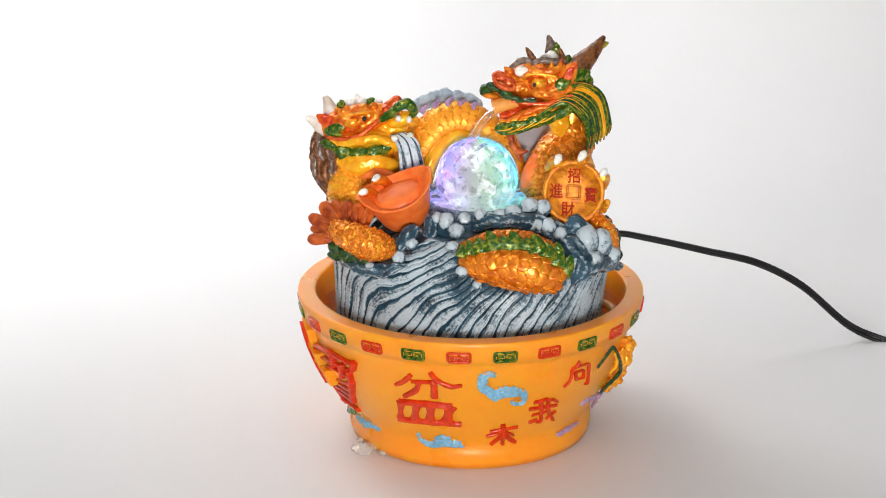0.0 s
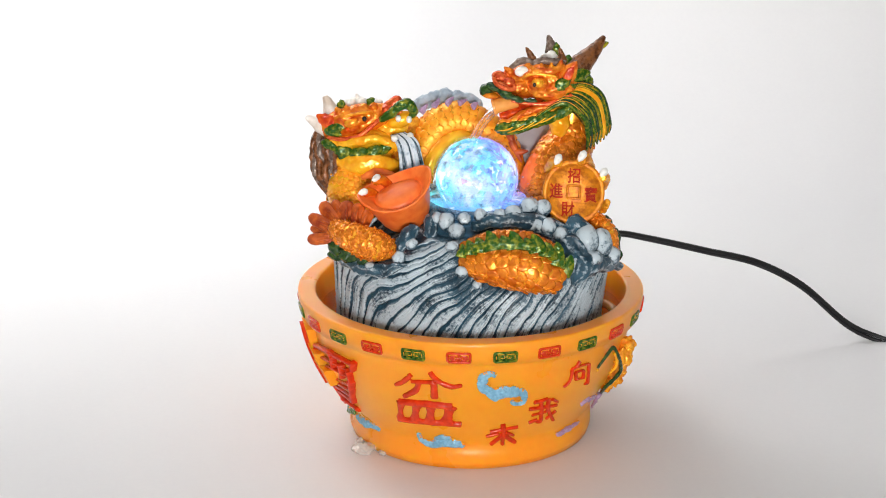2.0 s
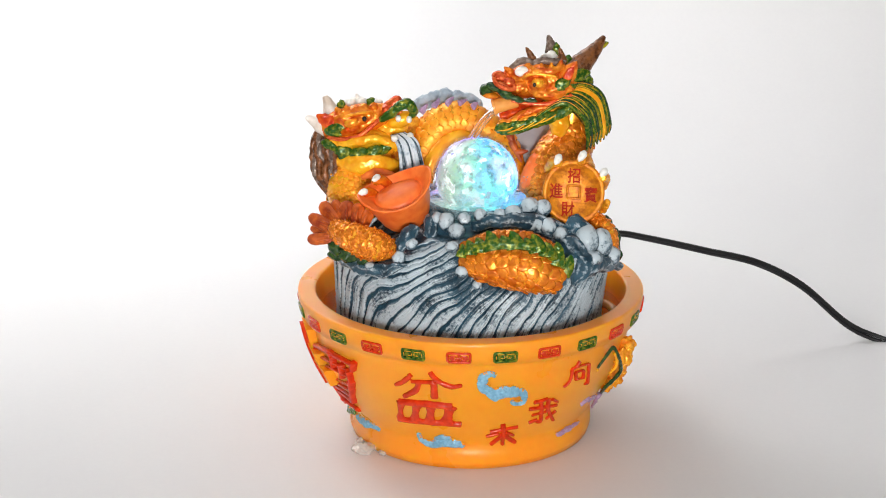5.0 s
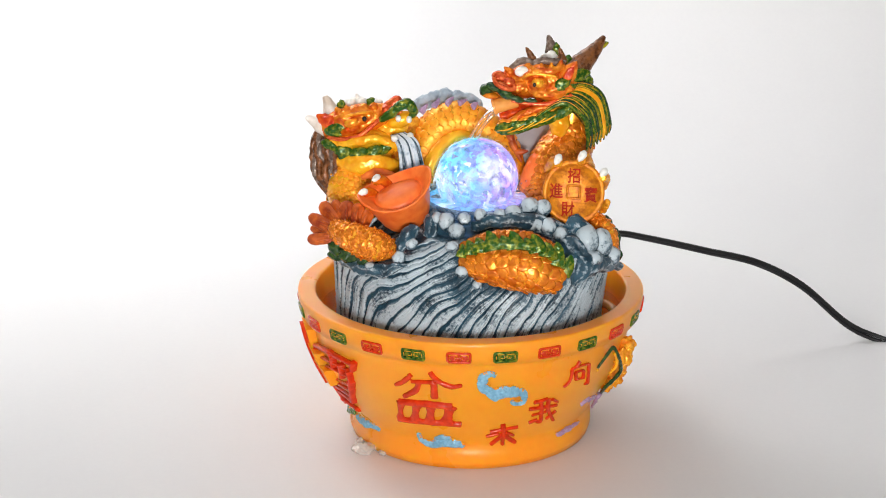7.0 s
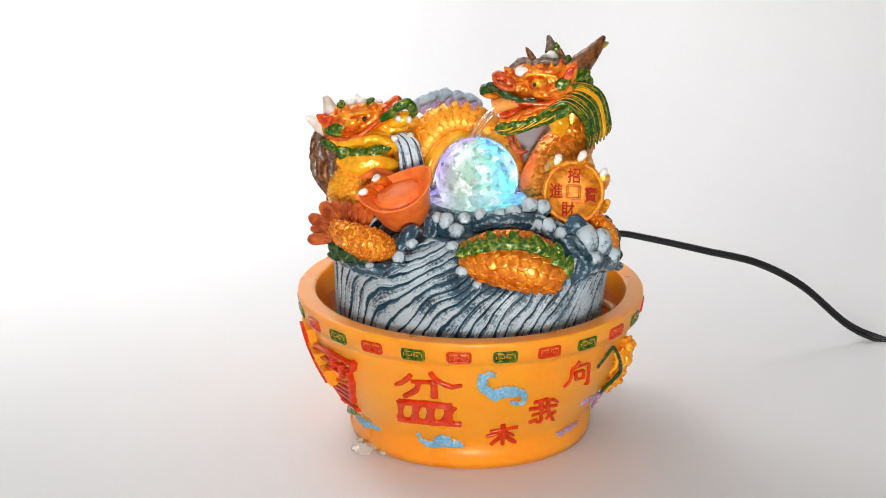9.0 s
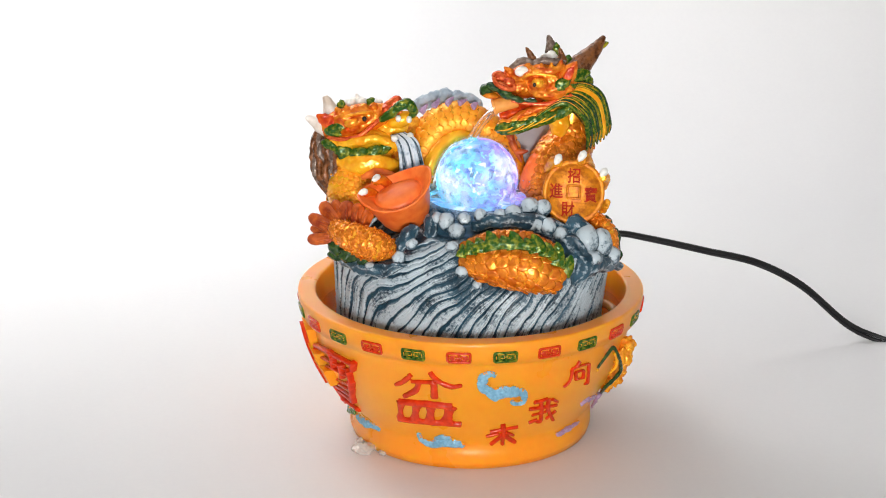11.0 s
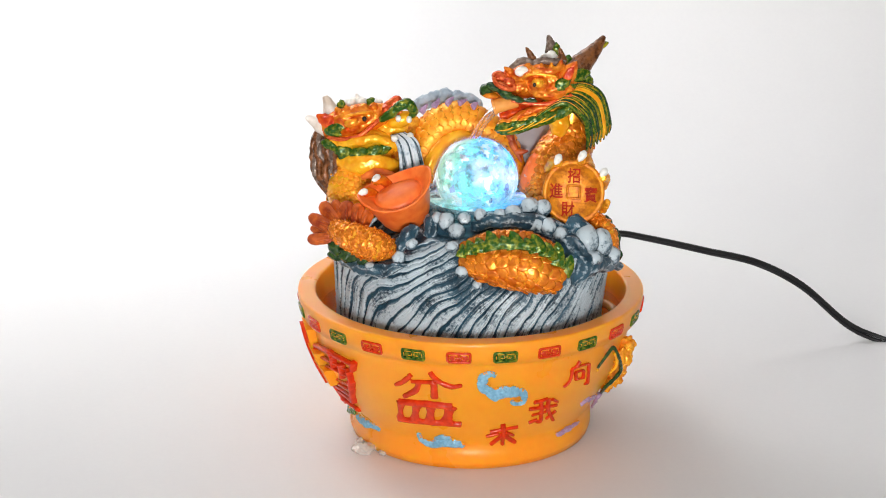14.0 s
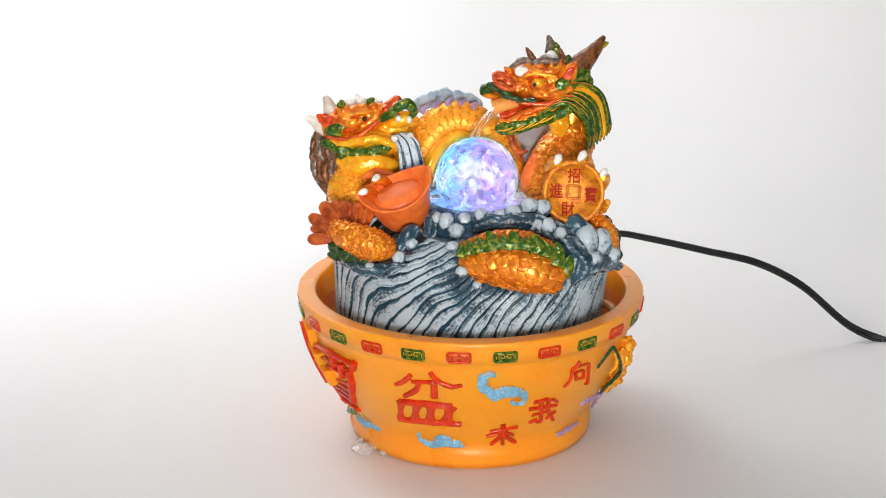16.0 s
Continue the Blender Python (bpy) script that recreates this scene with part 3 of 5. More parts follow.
bat([([(-69.1, 0.0141), (-59.9, 0.0144), (-53.7, 0.0157), (-47.8, 0.0149)], [0.0020, 0.0026, 0.0023, 0.0010])], BLUE, "raised sky-blue bat ornament")
bat([([(43.5, 0.0135), (52.1, 0.0140), (63.0, 0.0138)], [0.0013, 0.0016, 0.0010])], PURPLE, "raised purple bat ornament")
bat([([(50.9, 0.0318), (56.0, 0.0331), (71.6, 0.0279)], [0.0013, 0.0016, 0.0013])], PURPLE, "raised purple bat ornament")
bat([([(-73.4, 0.0145), (-84.0, 0.0107), (-88.1, 0.0115)], [0.0016, 0.0016, 0.0010])], GREEN, "raised green ornament")

def side_ornaments():
    """The stepped orange relief to the west and the knotted mask handle to the east."""
    s = Shape()
    for d0, z0, d1, z1, out in ((-84, 0.0700, -74, 0.0560, 0.0050), (-80, 0.0580, -69, 0.0475, 0.0060), (-76, 0.0500, -64, 0.0385, 0.0062)):
        rows = []
        for e in (-0.001, out):
            rows.append([on_bowl(d, z, e) for d, z in ((d0, z0), (d1, z0 - 0.002), (d1, z1), (d0, z1 + 0.003))])
        s.grid(rows)
    ob = part("west_relief", s, BOWL, bowl)
    ob.data.polygons.foreach_set("use_smooth", [False] * len(ob.data.polygons))
    s = Shape()
    stroke(s, [(-83, 0.069), (-79, 0.057), (-74, 0.047), (-69, 0.039)], 0.0010, 0.0058)
    part("relief_edge", s, RED, bowl)
    mask = Shape()
    for place, r in ((on_bowl(70.0, 0.061, 0.0029), 0.0052), (on_bowl(68.0, 0.0557, 0.0034), 0.0056), (on_bowl(74.5, 0.0428, 0.0034), 0.0050), (on_bowl(74.3, 0.0458, 0.0034), 0.0048), (on_bowl(74.1, 0.0376, 0.0034), 0.0046), (on_bowl(71.3, 0.0339, 0.0024), 0.0036), (on_bowl(77.2, 0.0511, 0.0034), 0.0040)):
        mask.blob(place, (r, r * 0.8, r), lump=0.6)
    handle = part("mask_handle", mask, GOLD, bowl, "raised gold mask ornament with green cord", 0.0004, uneven=0.0014)
    part("ring", Shape().tube([on_bowl(53.8, 0.0658, 0.006), on_bowl(57.0, 0.0602, 0.006), on_bowl(58.1, 0.0546, 0.006), on_bowl(54.7, 0.0528, 0.006)], [0.0009, 0.0010, 0.0009, 0.0006]), YELLOW, handle, "gold ring")
    cord = Shape()
    cord.tube([on_bowl(53.0, 0.0705, 0.005), on_bowl(55.9, 0.0632, 0.007), on_bowl(63.3, 0.0505, 0.0068), on_bowl(64.3, 0.0434, 0.0055), on_bowl(64.4, 0.0371, 0.003), on_bowl(71.4, 0.0284, 0.002)], [0.0009, 0.0011, 0.0012, 0.0012, 0.0011, 0.0008])
    cord.tube([on_bowl(53.0, 0.0702, 0.005), on_bowl(52.0, 0.0646, 0.003), on_bowl(49.8, 0.0575, 0.0015)], [0.0011, 0.0010, 0.0006])
    part("cord", cord, DARKGREEN, handle, "dark green cord", 0.0003, uneven=0.0006)
    tassel = Shape()
    tassel.tube([on_bowl(71.4, 0.0286, 0.002), on_bowl(69.8, 0.026, 0.002), on_bowl(86.4, 0.0115, 0.001)], [0.0012, 0.0013, 0.0006])
    tassel.leaf(on_bowl(75.2, 0.049, 0.005), on_bowl(74.1, 0.0419, 0.004), 0.0016)
    part("tassel", tassel, PURPLE, handle, "purple tassel", 0.0004)
    for place in (on_bowl(50.9, 0.0555, 0.001), on_bowl(71.5, 0.0284, 0.0015), on_bowl(71.3, 0.0354, 0.003)):
        part("bead", Shape().blob(place, 0.0008, lump=0.4), GILT, handle)


side_ornaments()


def rim_tile(mat, label, plate):
    """A small tablet of raised fret lines with rounded corners, on a thin plate where the paint fills it."""
    s, gilt = Shape(), Shape()
    w, h, z = 3.45, 0.0027, 0.0788

    def put(d, e, out):
        return on_bowl(d * w, z + e * h, out)

    def line(shape, points, r, out=0.0003):
        shape.tube([put(d, e, out) for d, e in points], r, 8, 4)

    if plate:
        s.grid([[put(d, e, o) for d, e in ((-1, -0.9), (0, -0.9), (1, -0.9), (1, 0.9), (0, 0.9), (-1, 0.9))] for o in (-0.0005, 0.0003)])
    fret = 0.0006 if plate else 0.00078
    line(s, [(-0.9, -1), (-0.3, -1), (0.3, -1), (0.9, -1), (1.02, -0.7), (1.02, 0), (1.02, 0.7), (0.9, 1), (0.3, 1), (-0.3, 1), (-0.9, 1), (-1.02, 0.7), (-1.02, 0), (-1.02, -0.7), (-0.9, -1)], 0.00075)
    for e in (-1, 1):
        line(s, [(-0.66 * e, 0.45), (-0.66 * e, -0.45)], fret)
        line(s, [(-0.66 * e, 0.45), (-0.26 * e, 0.48)], fret)
        line(s, [(-0.66 * e, -0.45), (-0.22 * e, -0.48)], fret)
        line(s, [(0, 1.0 * e), (0, 0.42 * e)], fret)
        line(s, [(-0.95 * e, 0.02), (-0.4 * e, 0.0)], fret)
        line(gilt, [(-0.75 * e, 0.72), (-0.15 * e, 0.75)], 0.00022, 0.0008)
        line(gilt, [(-0.5 * e, -0.12), (-0.12 * e, -0.1), (-0.12 * e, 0.25)], 0.00028, 0.0006)
        line(gilt, [(-0.85 * e, -0.3), (-0.85 * e, 0.4)], 0.0002, 0.0007)
    line(s, [(-0.3, 0.0), (0.3, 0.0)], fret)
    ob = part("rim_tile", s, mat, bowl, label)
    part("gilding", gilt, GILT, ob, "thin touches of gold")
    return ob


for shade, label, first in ((RED, "raised red fret tablet", 0), (GREEN, "raised green fret tablet", 1)):
    made = rim_tile(shade, label, first == 1)
    for k in range(first, 24, 2):
        tile = made if k == first else copy_thing(made, Matrix())
        tile.matrix_basis = Matrix.Rotation(radians(-4.35 + 14.55 * (k if k < 12 else k - 24)), 4, "Z")

# ---- foam and crests on the waves ----


def foam(place, r, tall=1.0):
    s = Shape().blob(place, (r, r, r * tall), lump=0.14, seg=40, freq=1.6)
    s.v = [Vector(v) + noise.noise_vector(Vector(v) * 700) * 0.00012 for v in s.v]
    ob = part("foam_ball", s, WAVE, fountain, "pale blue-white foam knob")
    layer = ob.data.attributes.new("brushed_and_lit", "FLOAT", "POINT")
    # light put into the layer: pale towards the upper front, dark underneath
    lit_side = Vector((-0.15, -0.75, 0.65))
    layer.data.foreach_set("value", [-0.14 + 0.72 * max(0.0, v.normal.dot(lit_side)) + 0.20 * noise.noise(Vector((v.co.x * 700, v.co.y * 500, v.co.z * 250))) for v in ob.data.vertices])
    return ob


FOAM_RING = (((-0.0141, -0.0500, 0.1400), 0.0046, 1.2), ((-0.0086, -0.0550, 0.1361), 0.0046, 1.0), ((-0.0191, -0.0450, 0.1404), 0.0033, 1.2), ((-0.0042, -0.0480, 0.1410), 0.0039, .9), ((0.0045, -0.0460, 0.1424), 0.0036, 1.1), ((0.0151, -0.0460, 0.1430), 0.0036, .9), ((0.0232, -0.0460, 0.1440), 0.0049, .9), ((0.0320, -0.0420, 0.1467), 0.0052, .9), ((0.0392, -0.0420, 0.1454), 0.0046, 1.1), ((0.0102, -0.0440, 0.1408), 0.0033, .9), ((0.0349, -0.0500, 0.1381), 0.0046, .9), ((0.0418, -0.0500, 0.1371), 0.0046, 1.1), ((0.0487, -0.0500, 0.1332), 0.0042, 1.0))
FOAM_EDGE = (((-0.0404, -0.0610, 0.1224), 0.0039, 1.1), ((0.0027, -0.0755, 0.1120), 0.0029, 1.0), ((-0.0056, -0.0745, 0.1191), 0.0036, .9), ((-0.0111, -0.0660, 0.1308), 0.0036, .9), ((0.0629, -0.0440, 0.1267), 0.0078, 1.25), ((0.0714, -0.0400, 0.1241), 0.0069, 1.3), ((0.0785, -0.0360, 0.1161), 0.0049, 1.1), ((0.0663, -0.0520, 0.1194), 0.0059, .8), ((0.0579, -0.0580, 0.1142), 0.0042, 1.8), ((-0.0333, -0.0600, 0.1305), 0.0036, .9), ((-0.0235, -0.0400, 0.1372), 0.0036, 1.2), ((-0.0559, -0.0620, 0.1188), 0.0029, .7))
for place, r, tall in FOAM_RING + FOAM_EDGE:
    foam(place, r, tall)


def crest(line, radii, mat=None, name="wave_crest"):
    shape = Shape().tube(line, [radii[0] * 0.6] + radii[1:-1] + [radii[-1] * 0.4], 36, 14, 0.75, (0, -1, 0), 0.07, 7)
    shape.v = [Vector(v) + noise.noise_vector(Vector(v) * 150) * 0.0019 + noise.noise_vector(Vector(v) * 420) * 0.0007 for v in shape.v]
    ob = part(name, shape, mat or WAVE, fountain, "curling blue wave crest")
    layer = ob.data.attributes.new("brushed_and_lit", "FLOAT", "POINT")
    # pale drybrush on the ridges, with highlights painted on upward faces
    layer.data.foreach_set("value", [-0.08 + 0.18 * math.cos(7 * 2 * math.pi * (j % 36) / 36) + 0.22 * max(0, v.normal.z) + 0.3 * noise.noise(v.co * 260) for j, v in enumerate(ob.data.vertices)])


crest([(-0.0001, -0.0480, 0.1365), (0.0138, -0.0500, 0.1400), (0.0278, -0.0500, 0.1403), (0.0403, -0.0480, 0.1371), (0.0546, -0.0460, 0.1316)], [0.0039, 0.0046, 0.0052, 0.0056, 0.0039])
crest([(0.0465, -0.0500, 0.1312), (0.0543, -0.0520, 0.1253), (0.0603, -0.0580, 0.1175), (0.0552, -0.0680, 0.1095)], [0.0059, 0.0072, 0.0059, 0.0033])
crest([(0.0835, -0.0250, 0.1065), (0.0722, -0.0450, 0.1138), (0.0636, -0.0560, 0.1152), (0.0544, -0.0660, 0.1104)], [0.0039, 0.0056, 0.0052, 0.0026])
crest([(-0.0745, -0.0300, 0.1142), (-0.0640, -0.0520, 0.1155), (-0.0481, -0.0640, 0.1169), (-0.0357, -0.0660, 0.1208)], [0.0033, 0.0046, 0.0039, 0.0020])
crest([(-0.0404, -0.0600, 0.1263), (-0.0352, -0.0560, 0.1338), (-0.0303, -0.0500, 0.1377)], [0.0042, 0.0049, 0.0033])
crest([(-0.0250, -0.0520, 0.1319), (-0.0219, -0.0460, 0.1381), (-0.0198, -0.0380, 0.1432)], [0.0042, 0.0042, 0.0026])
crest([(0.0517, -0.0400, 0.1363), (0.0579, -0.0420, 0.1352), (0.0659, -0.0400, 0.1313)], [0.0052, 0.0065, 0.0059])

# ---- arch of the dragon's body behind the ball ----
ARCH = [(-0.0343, 0.0120, 0.1423), (-0.0297, 0.0140, 0.1587), (-0.0189, 0.0180, 0.1752), (-0.0059, 0.0200, 0.1794), (0.0088, 0.0200, 0.1733), (0.0196, 0.0180, 0.1617), (0.0236, 0.0140, 0.1452)]
ARCH_R = [0.0111, 0.0114, 0.0114, 0.0111, 0.0105, 0.0095, 0.0082]
coil = part("coil", Shape().tube(ARCH, ARCH_R, 22, 10).tube([(-0.0297, 0.0200, 0.1790), (-0.0381, 0.0160, 0.1717), (-0.0427, 0.0120, 0.1593), (-0.0427, 0.0080, 0.1435)], [0.0059, 0.0098, 0.0118, 0.0118], 20, 8), GOLD, fountain, "arched gold dragon body")
scale_pieces(coil, ARCH, ARCH_R, 0.0046, GOLDSCALE, jitter=0.04, lift=0.55)
part("belly_band", Shape().tube([(-0.0263, -0.0005, 0.1500), (-0.0224, 0.0020, 0.1614), (-0.0150, 0.0060, 0.1703), (-0.0050, 0.0080, 0.1738), (0.0054, 0.0090, 0.1682)], [0.0033, 0.0036, 0.0036, 0.0033, 0.0029], 12, 8), YELLOW, coil)
fin = Shape()
FIN = [((-0.0317, 0.0260, 0.1859), 0.0036), ((-0.0271, 0.0270, 0.1887), 0.0046), ((-0.0212, 0.0280, 0.1904), 0.0049), ((-0.0144, 0.0280, 0.1918), 0.0049), ((-0.0078, 0.0280, 0.1911), 0.0046), ((-0.0016, 0.0270, 0.1900), 0.0042), ((0.0033, 0.0260, 0.1879), 0.0036)]
for place, r in FIN:
    fin.blob(place, (r, r * 0.9, r), lump=0.3)
part("crest_fin", fin, FINBLUE, coil, "grey-blue scalloped back fin", 0.0006)
for a, b in (((-0.0286, 0.0140, 0.1856), (-0.0248, 0.0180, 0.1899)), ((-0.0212, 0.0120, 0.1894), (-0.0179, 0.0180, 0.1932)), ((-0.0141, 0.0120, 0.1910), (-0.0098, 0.0180, 0.1939)), ((-0.0070, 0.0120, 0.1914), (-0.0017, 0.0180, 0.1925)), ((0.0008, 0.0130, 0.1891), (0.0044, 0.0180, 0.1912))):
    part("fin_spine", Shape().spike(a, b, 0.0020, 0.5), PURPLE, coil, "purple fin spine", 0.0004, uneven=0.0012)
claws = Shape()
for a, b in (((0.0216, 0.0120, 0.1744), (0.0254, 0.0080, 0.1664)), ((0.0232, 0.0100, 0.1699), (0.0293, 0.0060, 0.1582)), ((0.0255, 0.0080, 0.1637), (0.0328, 0.0060, 0.1650))):
    claws.spike(a, b, 0.0023)
part("red_fin", claws, RUST, coil, "dark red fin spikes")

# ---- the dragon whose mouth pours the water ----
NECK = [(0.0595, 0.0140, 0.1962), (0.0572, 0.0140, 0.1816), (0.0573, 0.0120, 0.1694), (0.0501, 0.0060, 0.1582), (0.0455, 0.0000, 0.1442), (0.0439, -0.0100, 0.1303)]
NECK_R = [0.0098, 0.0118, 0.0140, 0.0163, 0.0163, 0.0150]
neck = part("neck", Shape().tube(NECK, NECK_R, 22, 10), GOLD, fountain, "gold dragon neck")
scale_pieces(neck, NECK[1:], NECK_R[1:], 0.0047, COPPERSCALE, lift=0.75)
part("belly_band", Shape().tube([(0.0504, 0.0060, 0.1743), (0.0452, 0.0030, 0.1671), (0.0395, 0.0010, 0.1583), (0.0369, -0.0010, 0.1495), (0.0363, -0.0030, 0.1393)], [0.0026, 0.0052, 0.0078, 0.0091, 0.0085], 20, 10, 1.0), INGOT, neck, "smooth orange belly", 0.0008)
part("throat", Shape().tube([(0.0480, -0.0040, 0.1907), (0.0496, -0.0060, 0.1834), (0.0481, -0.0060, 0.1775)], [0.0059, 0.0059, 0.0033], 14, 8, 0.7), YELLOW, neck, "smooth yellow throat", 0.0007)

skull = Shape()
skull.tube([(0.0599, 0.0020, 0.2023), (0.0479, 0.0000, 0.2080), (0.0352, 0.0000, 0.2084), (0.0225, 0.0000, 0.2048), (0.0107, -0.0020, 0.2004)], [0.0065, 0.0108, 0.0108, 0.0082, 0.0039], 20, 8)
skull.blob((0.0382, -0.0020, 0.2124), (0.0137, 0.0091, 0.0078), lump=0.2)
skull.blob((0.0475, -0.0080, 0.2047), (0.0098, 0.0052, 0.0059), lump=0.3)
skull.blob((0.0369, -0.0105, 0.2086), (0.0056, 0.0036, 0.0046))
skull.blob((0.0270, -0.0080, 0.2057), (0.0065, 0.0039, 0.0039), lump=0.3)
skull.blob((0.0428, -0.0090, 0.2024), (0.0111, 0.0039, 0.0036), (0, 8, 0), 0.3)
skull.tube([(0.0284, -0.0100, 0.2110), (0.0346, -0.0115, 0.2152), (0.0440, -0.0115, 0.2159), (0.0520, -0.0090, 0.2179)], [0.0016, 0.0023, 0.0023, 0.0016])
for a, b in (((0.0346, -0.0100, 0.2149), (0.0330, -0.0110, 0.2193)), ((0.0394, -0.0100, 0.2155), (0.0386, -0.0110, 0.2202)), ((0.0441, -0.0100, 0.2155), (0.0443, -0.0110, 0.2206)), ((0.0488, -0.0090, 0.2166), (0.0502, -0.0100, 0.2219)), ((0.0223, -0.0040, 0.2129), (0.0181, -0.0040, 0.2167)), ((0.0201, -0.0040, 0.2112), (0.0163, -0.0040, 0.2135))):
    skull.spike(a, b, 0.0023)
head = part("dragon_head", skull, ORANGE, fountain, "snarling gold-orange dragon head", 0.0004, uneven=0.0010)
part("face_gilding", Shape().blob((0.0368, -0.0125, 0.2094), (0.0036, 0.0023, 0.0029)).tube([(0.0283, -0.0115, 0.2114), (0.0324, -0.0125, 0.2142), (0.0392, -0.0130, 0.2143), (0.0471, -0.0130, 0.2130)], [0.0007, 0.0010, 0.0010, 0.0007]), GOLD, head)
part("pupil", Shape().blob((0.0348, -0.0150, 0.2087), (0.0010, 0.0008, 0.0013)), PUPIL, head)
part("brow_eye", Shape().blob((0.0278, -0.0085, 0.2149), (0.0039, 0.0026, 0.0029), (0, -10, 0)), WHITE, head, "white painted eye bulge")
nose = Shape().blob((0.0159, -0.0060, 0.2111), (0.0049, 0.0042, 0.0036), (0, 20, 0)).blob((0.0206, -0.0090, 0.2088), (0.0039, 0.0033, 0.0029)).tube([(0.0123, -0.0100, 0.2117), (0.0142, -0.0125, 0.2084), (0.0189, -0.0135, 0.2064), (0.0237, -0.0125, 0.2058), (0.0236, -0.0120, 0.2089)], [0.0013, 0.0015, 0.0015, 0.0013, 0.0010])
part("nose", nose, NOSE, head, "metallic red nose", 0.0004, uneven=0.0006)
part("nostril", Shape().blob((0.0174, -0.0118, 0.2085), (0.0029, 0.0013, 0.0011), (0, 22, 0)), RUST, head, "dark red nostril")
brow = Shape().tube([(0.0217, -0.0030, 0.2152), (0.0263, -0.0040, 0.2193), (0.0326, -0.0040, 0.2200), (0.0358, -0.0040, 0.2167)], [0.0013, 0.0020, 0.0020, 0.0013]).tube([(0.0332, -0.0060, 0.2172), (0.0379, -0.0060, 0.2204), (0.0458, -0.0060, 0.2198), (0.0522, -0.0050, 0.2186)], [0.0013, 0.0020, 0.0023, 0.0020])
part("brow", brow, TAUPE, head, "brown brow ridge", 0.0005)
fluff = Shape()
for x, r in (((0.0418, 0.0040, 0.2201), 0.0026), ((0.0446, 0.0040, 0.2212), 0.0030), ((0.0466, 0.0020, 0.2196), 0.0026)):
    fluff.blob(x, r, lump=0.4)
part("brow_tuft", fluff, WHITE, head, "white tuft", 0.0005)
for a, b, r, tone in (((0.0540, 0.0040, 0.2085), (0.0752, 0.0120, 0.2308), 0.0070, BROWN), ((0.0350, -0.0020, 0.2176), (0.0301, -0.0020, 0.2276), 0.0029, BROWN), ((0.0462, 0.0120, 0.2151), (0.0435, 0.0140, 0.2309), 0.0049, TAUPE), ((0.0503, 0.0000, 0.2178), (0.0491, 0.0000, 0.2268), 0.0029, BROWN)):
    part("horn", Shape().spike(a, b, r, 1.0, (0.0008, 0, -0.0008), 14, 0.16), tone, head, "brown tapering horn", 0.0005, uneven=0.0008)
part("horn_leaf", Shape().leaf((0.0712, 0.0120, 0.2242), (0.0778, 0.0130, 0.2268), 0.0022, 0.5), OLIVE, head, "gold-green horn tip")
for a, b, r in (((0.0485, 0.0080, 0.2173), (0.0478, 0.0100, 0.2279), 0.0029), ((0.0537, 0.0040, 0.2149), (0.0553, 0.0060, 0.2216), 0.0033), ((0.0467, -0.0120, 0.2057), (0.0558, -0.0100, 0.2117), 0.0039), ((0.0490, -0.0110, 0.2029), (0.0592, -0.0080, 0.2073), 0.0029), ((0.0523, -0.0060, 0.2101), (0.0672, 0.0000, 0.2126), 0.0046), ((0.0623, 0.0020, 0.2082), (0.0689, 0.0040, 0.2045), 0.0046)):
    part("tuft", Shape().leaf(a, b, r, 0.6), GREEN, head, "green leaf-like tuft", 0.0005)
part("ear", Shape().leaf((0.0503, -0.0090, 0.2076), (0.0581, -0.0100, 0.2213), 0.0049, 0.35), ORANGE, head, "", 0.0005)
part("inner_ear", Shape().leaf((0.0519, -0.0115, 0.2104), (0.0568, -0.0118, 0.2188), 0.0029, 0.3), MOUTH, head, "red inner ear", 0.0005)
lip = Shape().blob((0.0084, -0.0070, 0.2038), (0.0042, 0.0036, 0.0039)).blob((0.0130, -0.0100, 0.2062), (0.0052, 0.0033, 0.0026), (0, 20, 0)).blob((0.0190, -0.0120, 0.2031), (0.0052, 0.0029, 0.0029), (0, 28, 0)).blob((0.0250, -0.0120, 0.2002), (0.0049, 0.0026, 0.0020), (0, 20, 0)).leaf((0.0301, -0.0120, 0.1992), (0.0370, -0.0120, 0.1986), 0.0020, 0.5)
part("lip_lining", Shape().blob((0.0106, -0.0080, 0.2012), (0.0049, 0.0033, 0.0020), (0, 8, 0)), ORANGE, head)
part("upper_lip", lip, DARKGREEN, head, "dark green curled upper lip", 0.0005)
part("mouth_line", Shape().tube([(0.0222, -0.0110, 0.1990), (0.0317, -0.0120, 0.1973), (0.0443, -0.0120, 0.1976), (0.0560, -0.0100, 0.2020)], [0.0010, 0.0012, 0.0014, 0.0010]), NOSE, head, "copper-red lip line", 0.0003, uneven=0.0005)
mouth = Shape().tube([(0.0528, -0.0020, 0.1955), (0.0385, -0.0020, 0.1928), (0.0242, -0.0020, 0.1896), (0.0162, -0.0020, 0.1869)], [0.0052, 0.0056, 0.0042, 0.0026], 14, 8, 0.9)
part("mouth", mouth, MOUTH, head, "red open mouth", 0.0005)
part("gum", Shape().tube([(0.0540, -0.0080, 0.1982), (0.0413, -0.0100, 0.1952), (0.0302, -0.0105, 0.1917), (0.0224, -0.0100, 0.1870), (0.0157, -0.0090, 0.1864)], [0.0022, 0.0026, 0.0022, 0.0020, 0.0014]), ORANGE, head, "gold-orange lower lip", 0.0004)
part("jaw", Shape().tube([(0.0557, -0.0060, 0.1945), (0.0414, -0.0080, 0.1904), (0.0287, -0.0090, 0.1868), (0.0152, -0.0080, 0.1826)], [0.0039, 0.0042, 0.0036, 0.0026], 14, 8), GOLD, head, "", 0.0005)
beard = Shape()
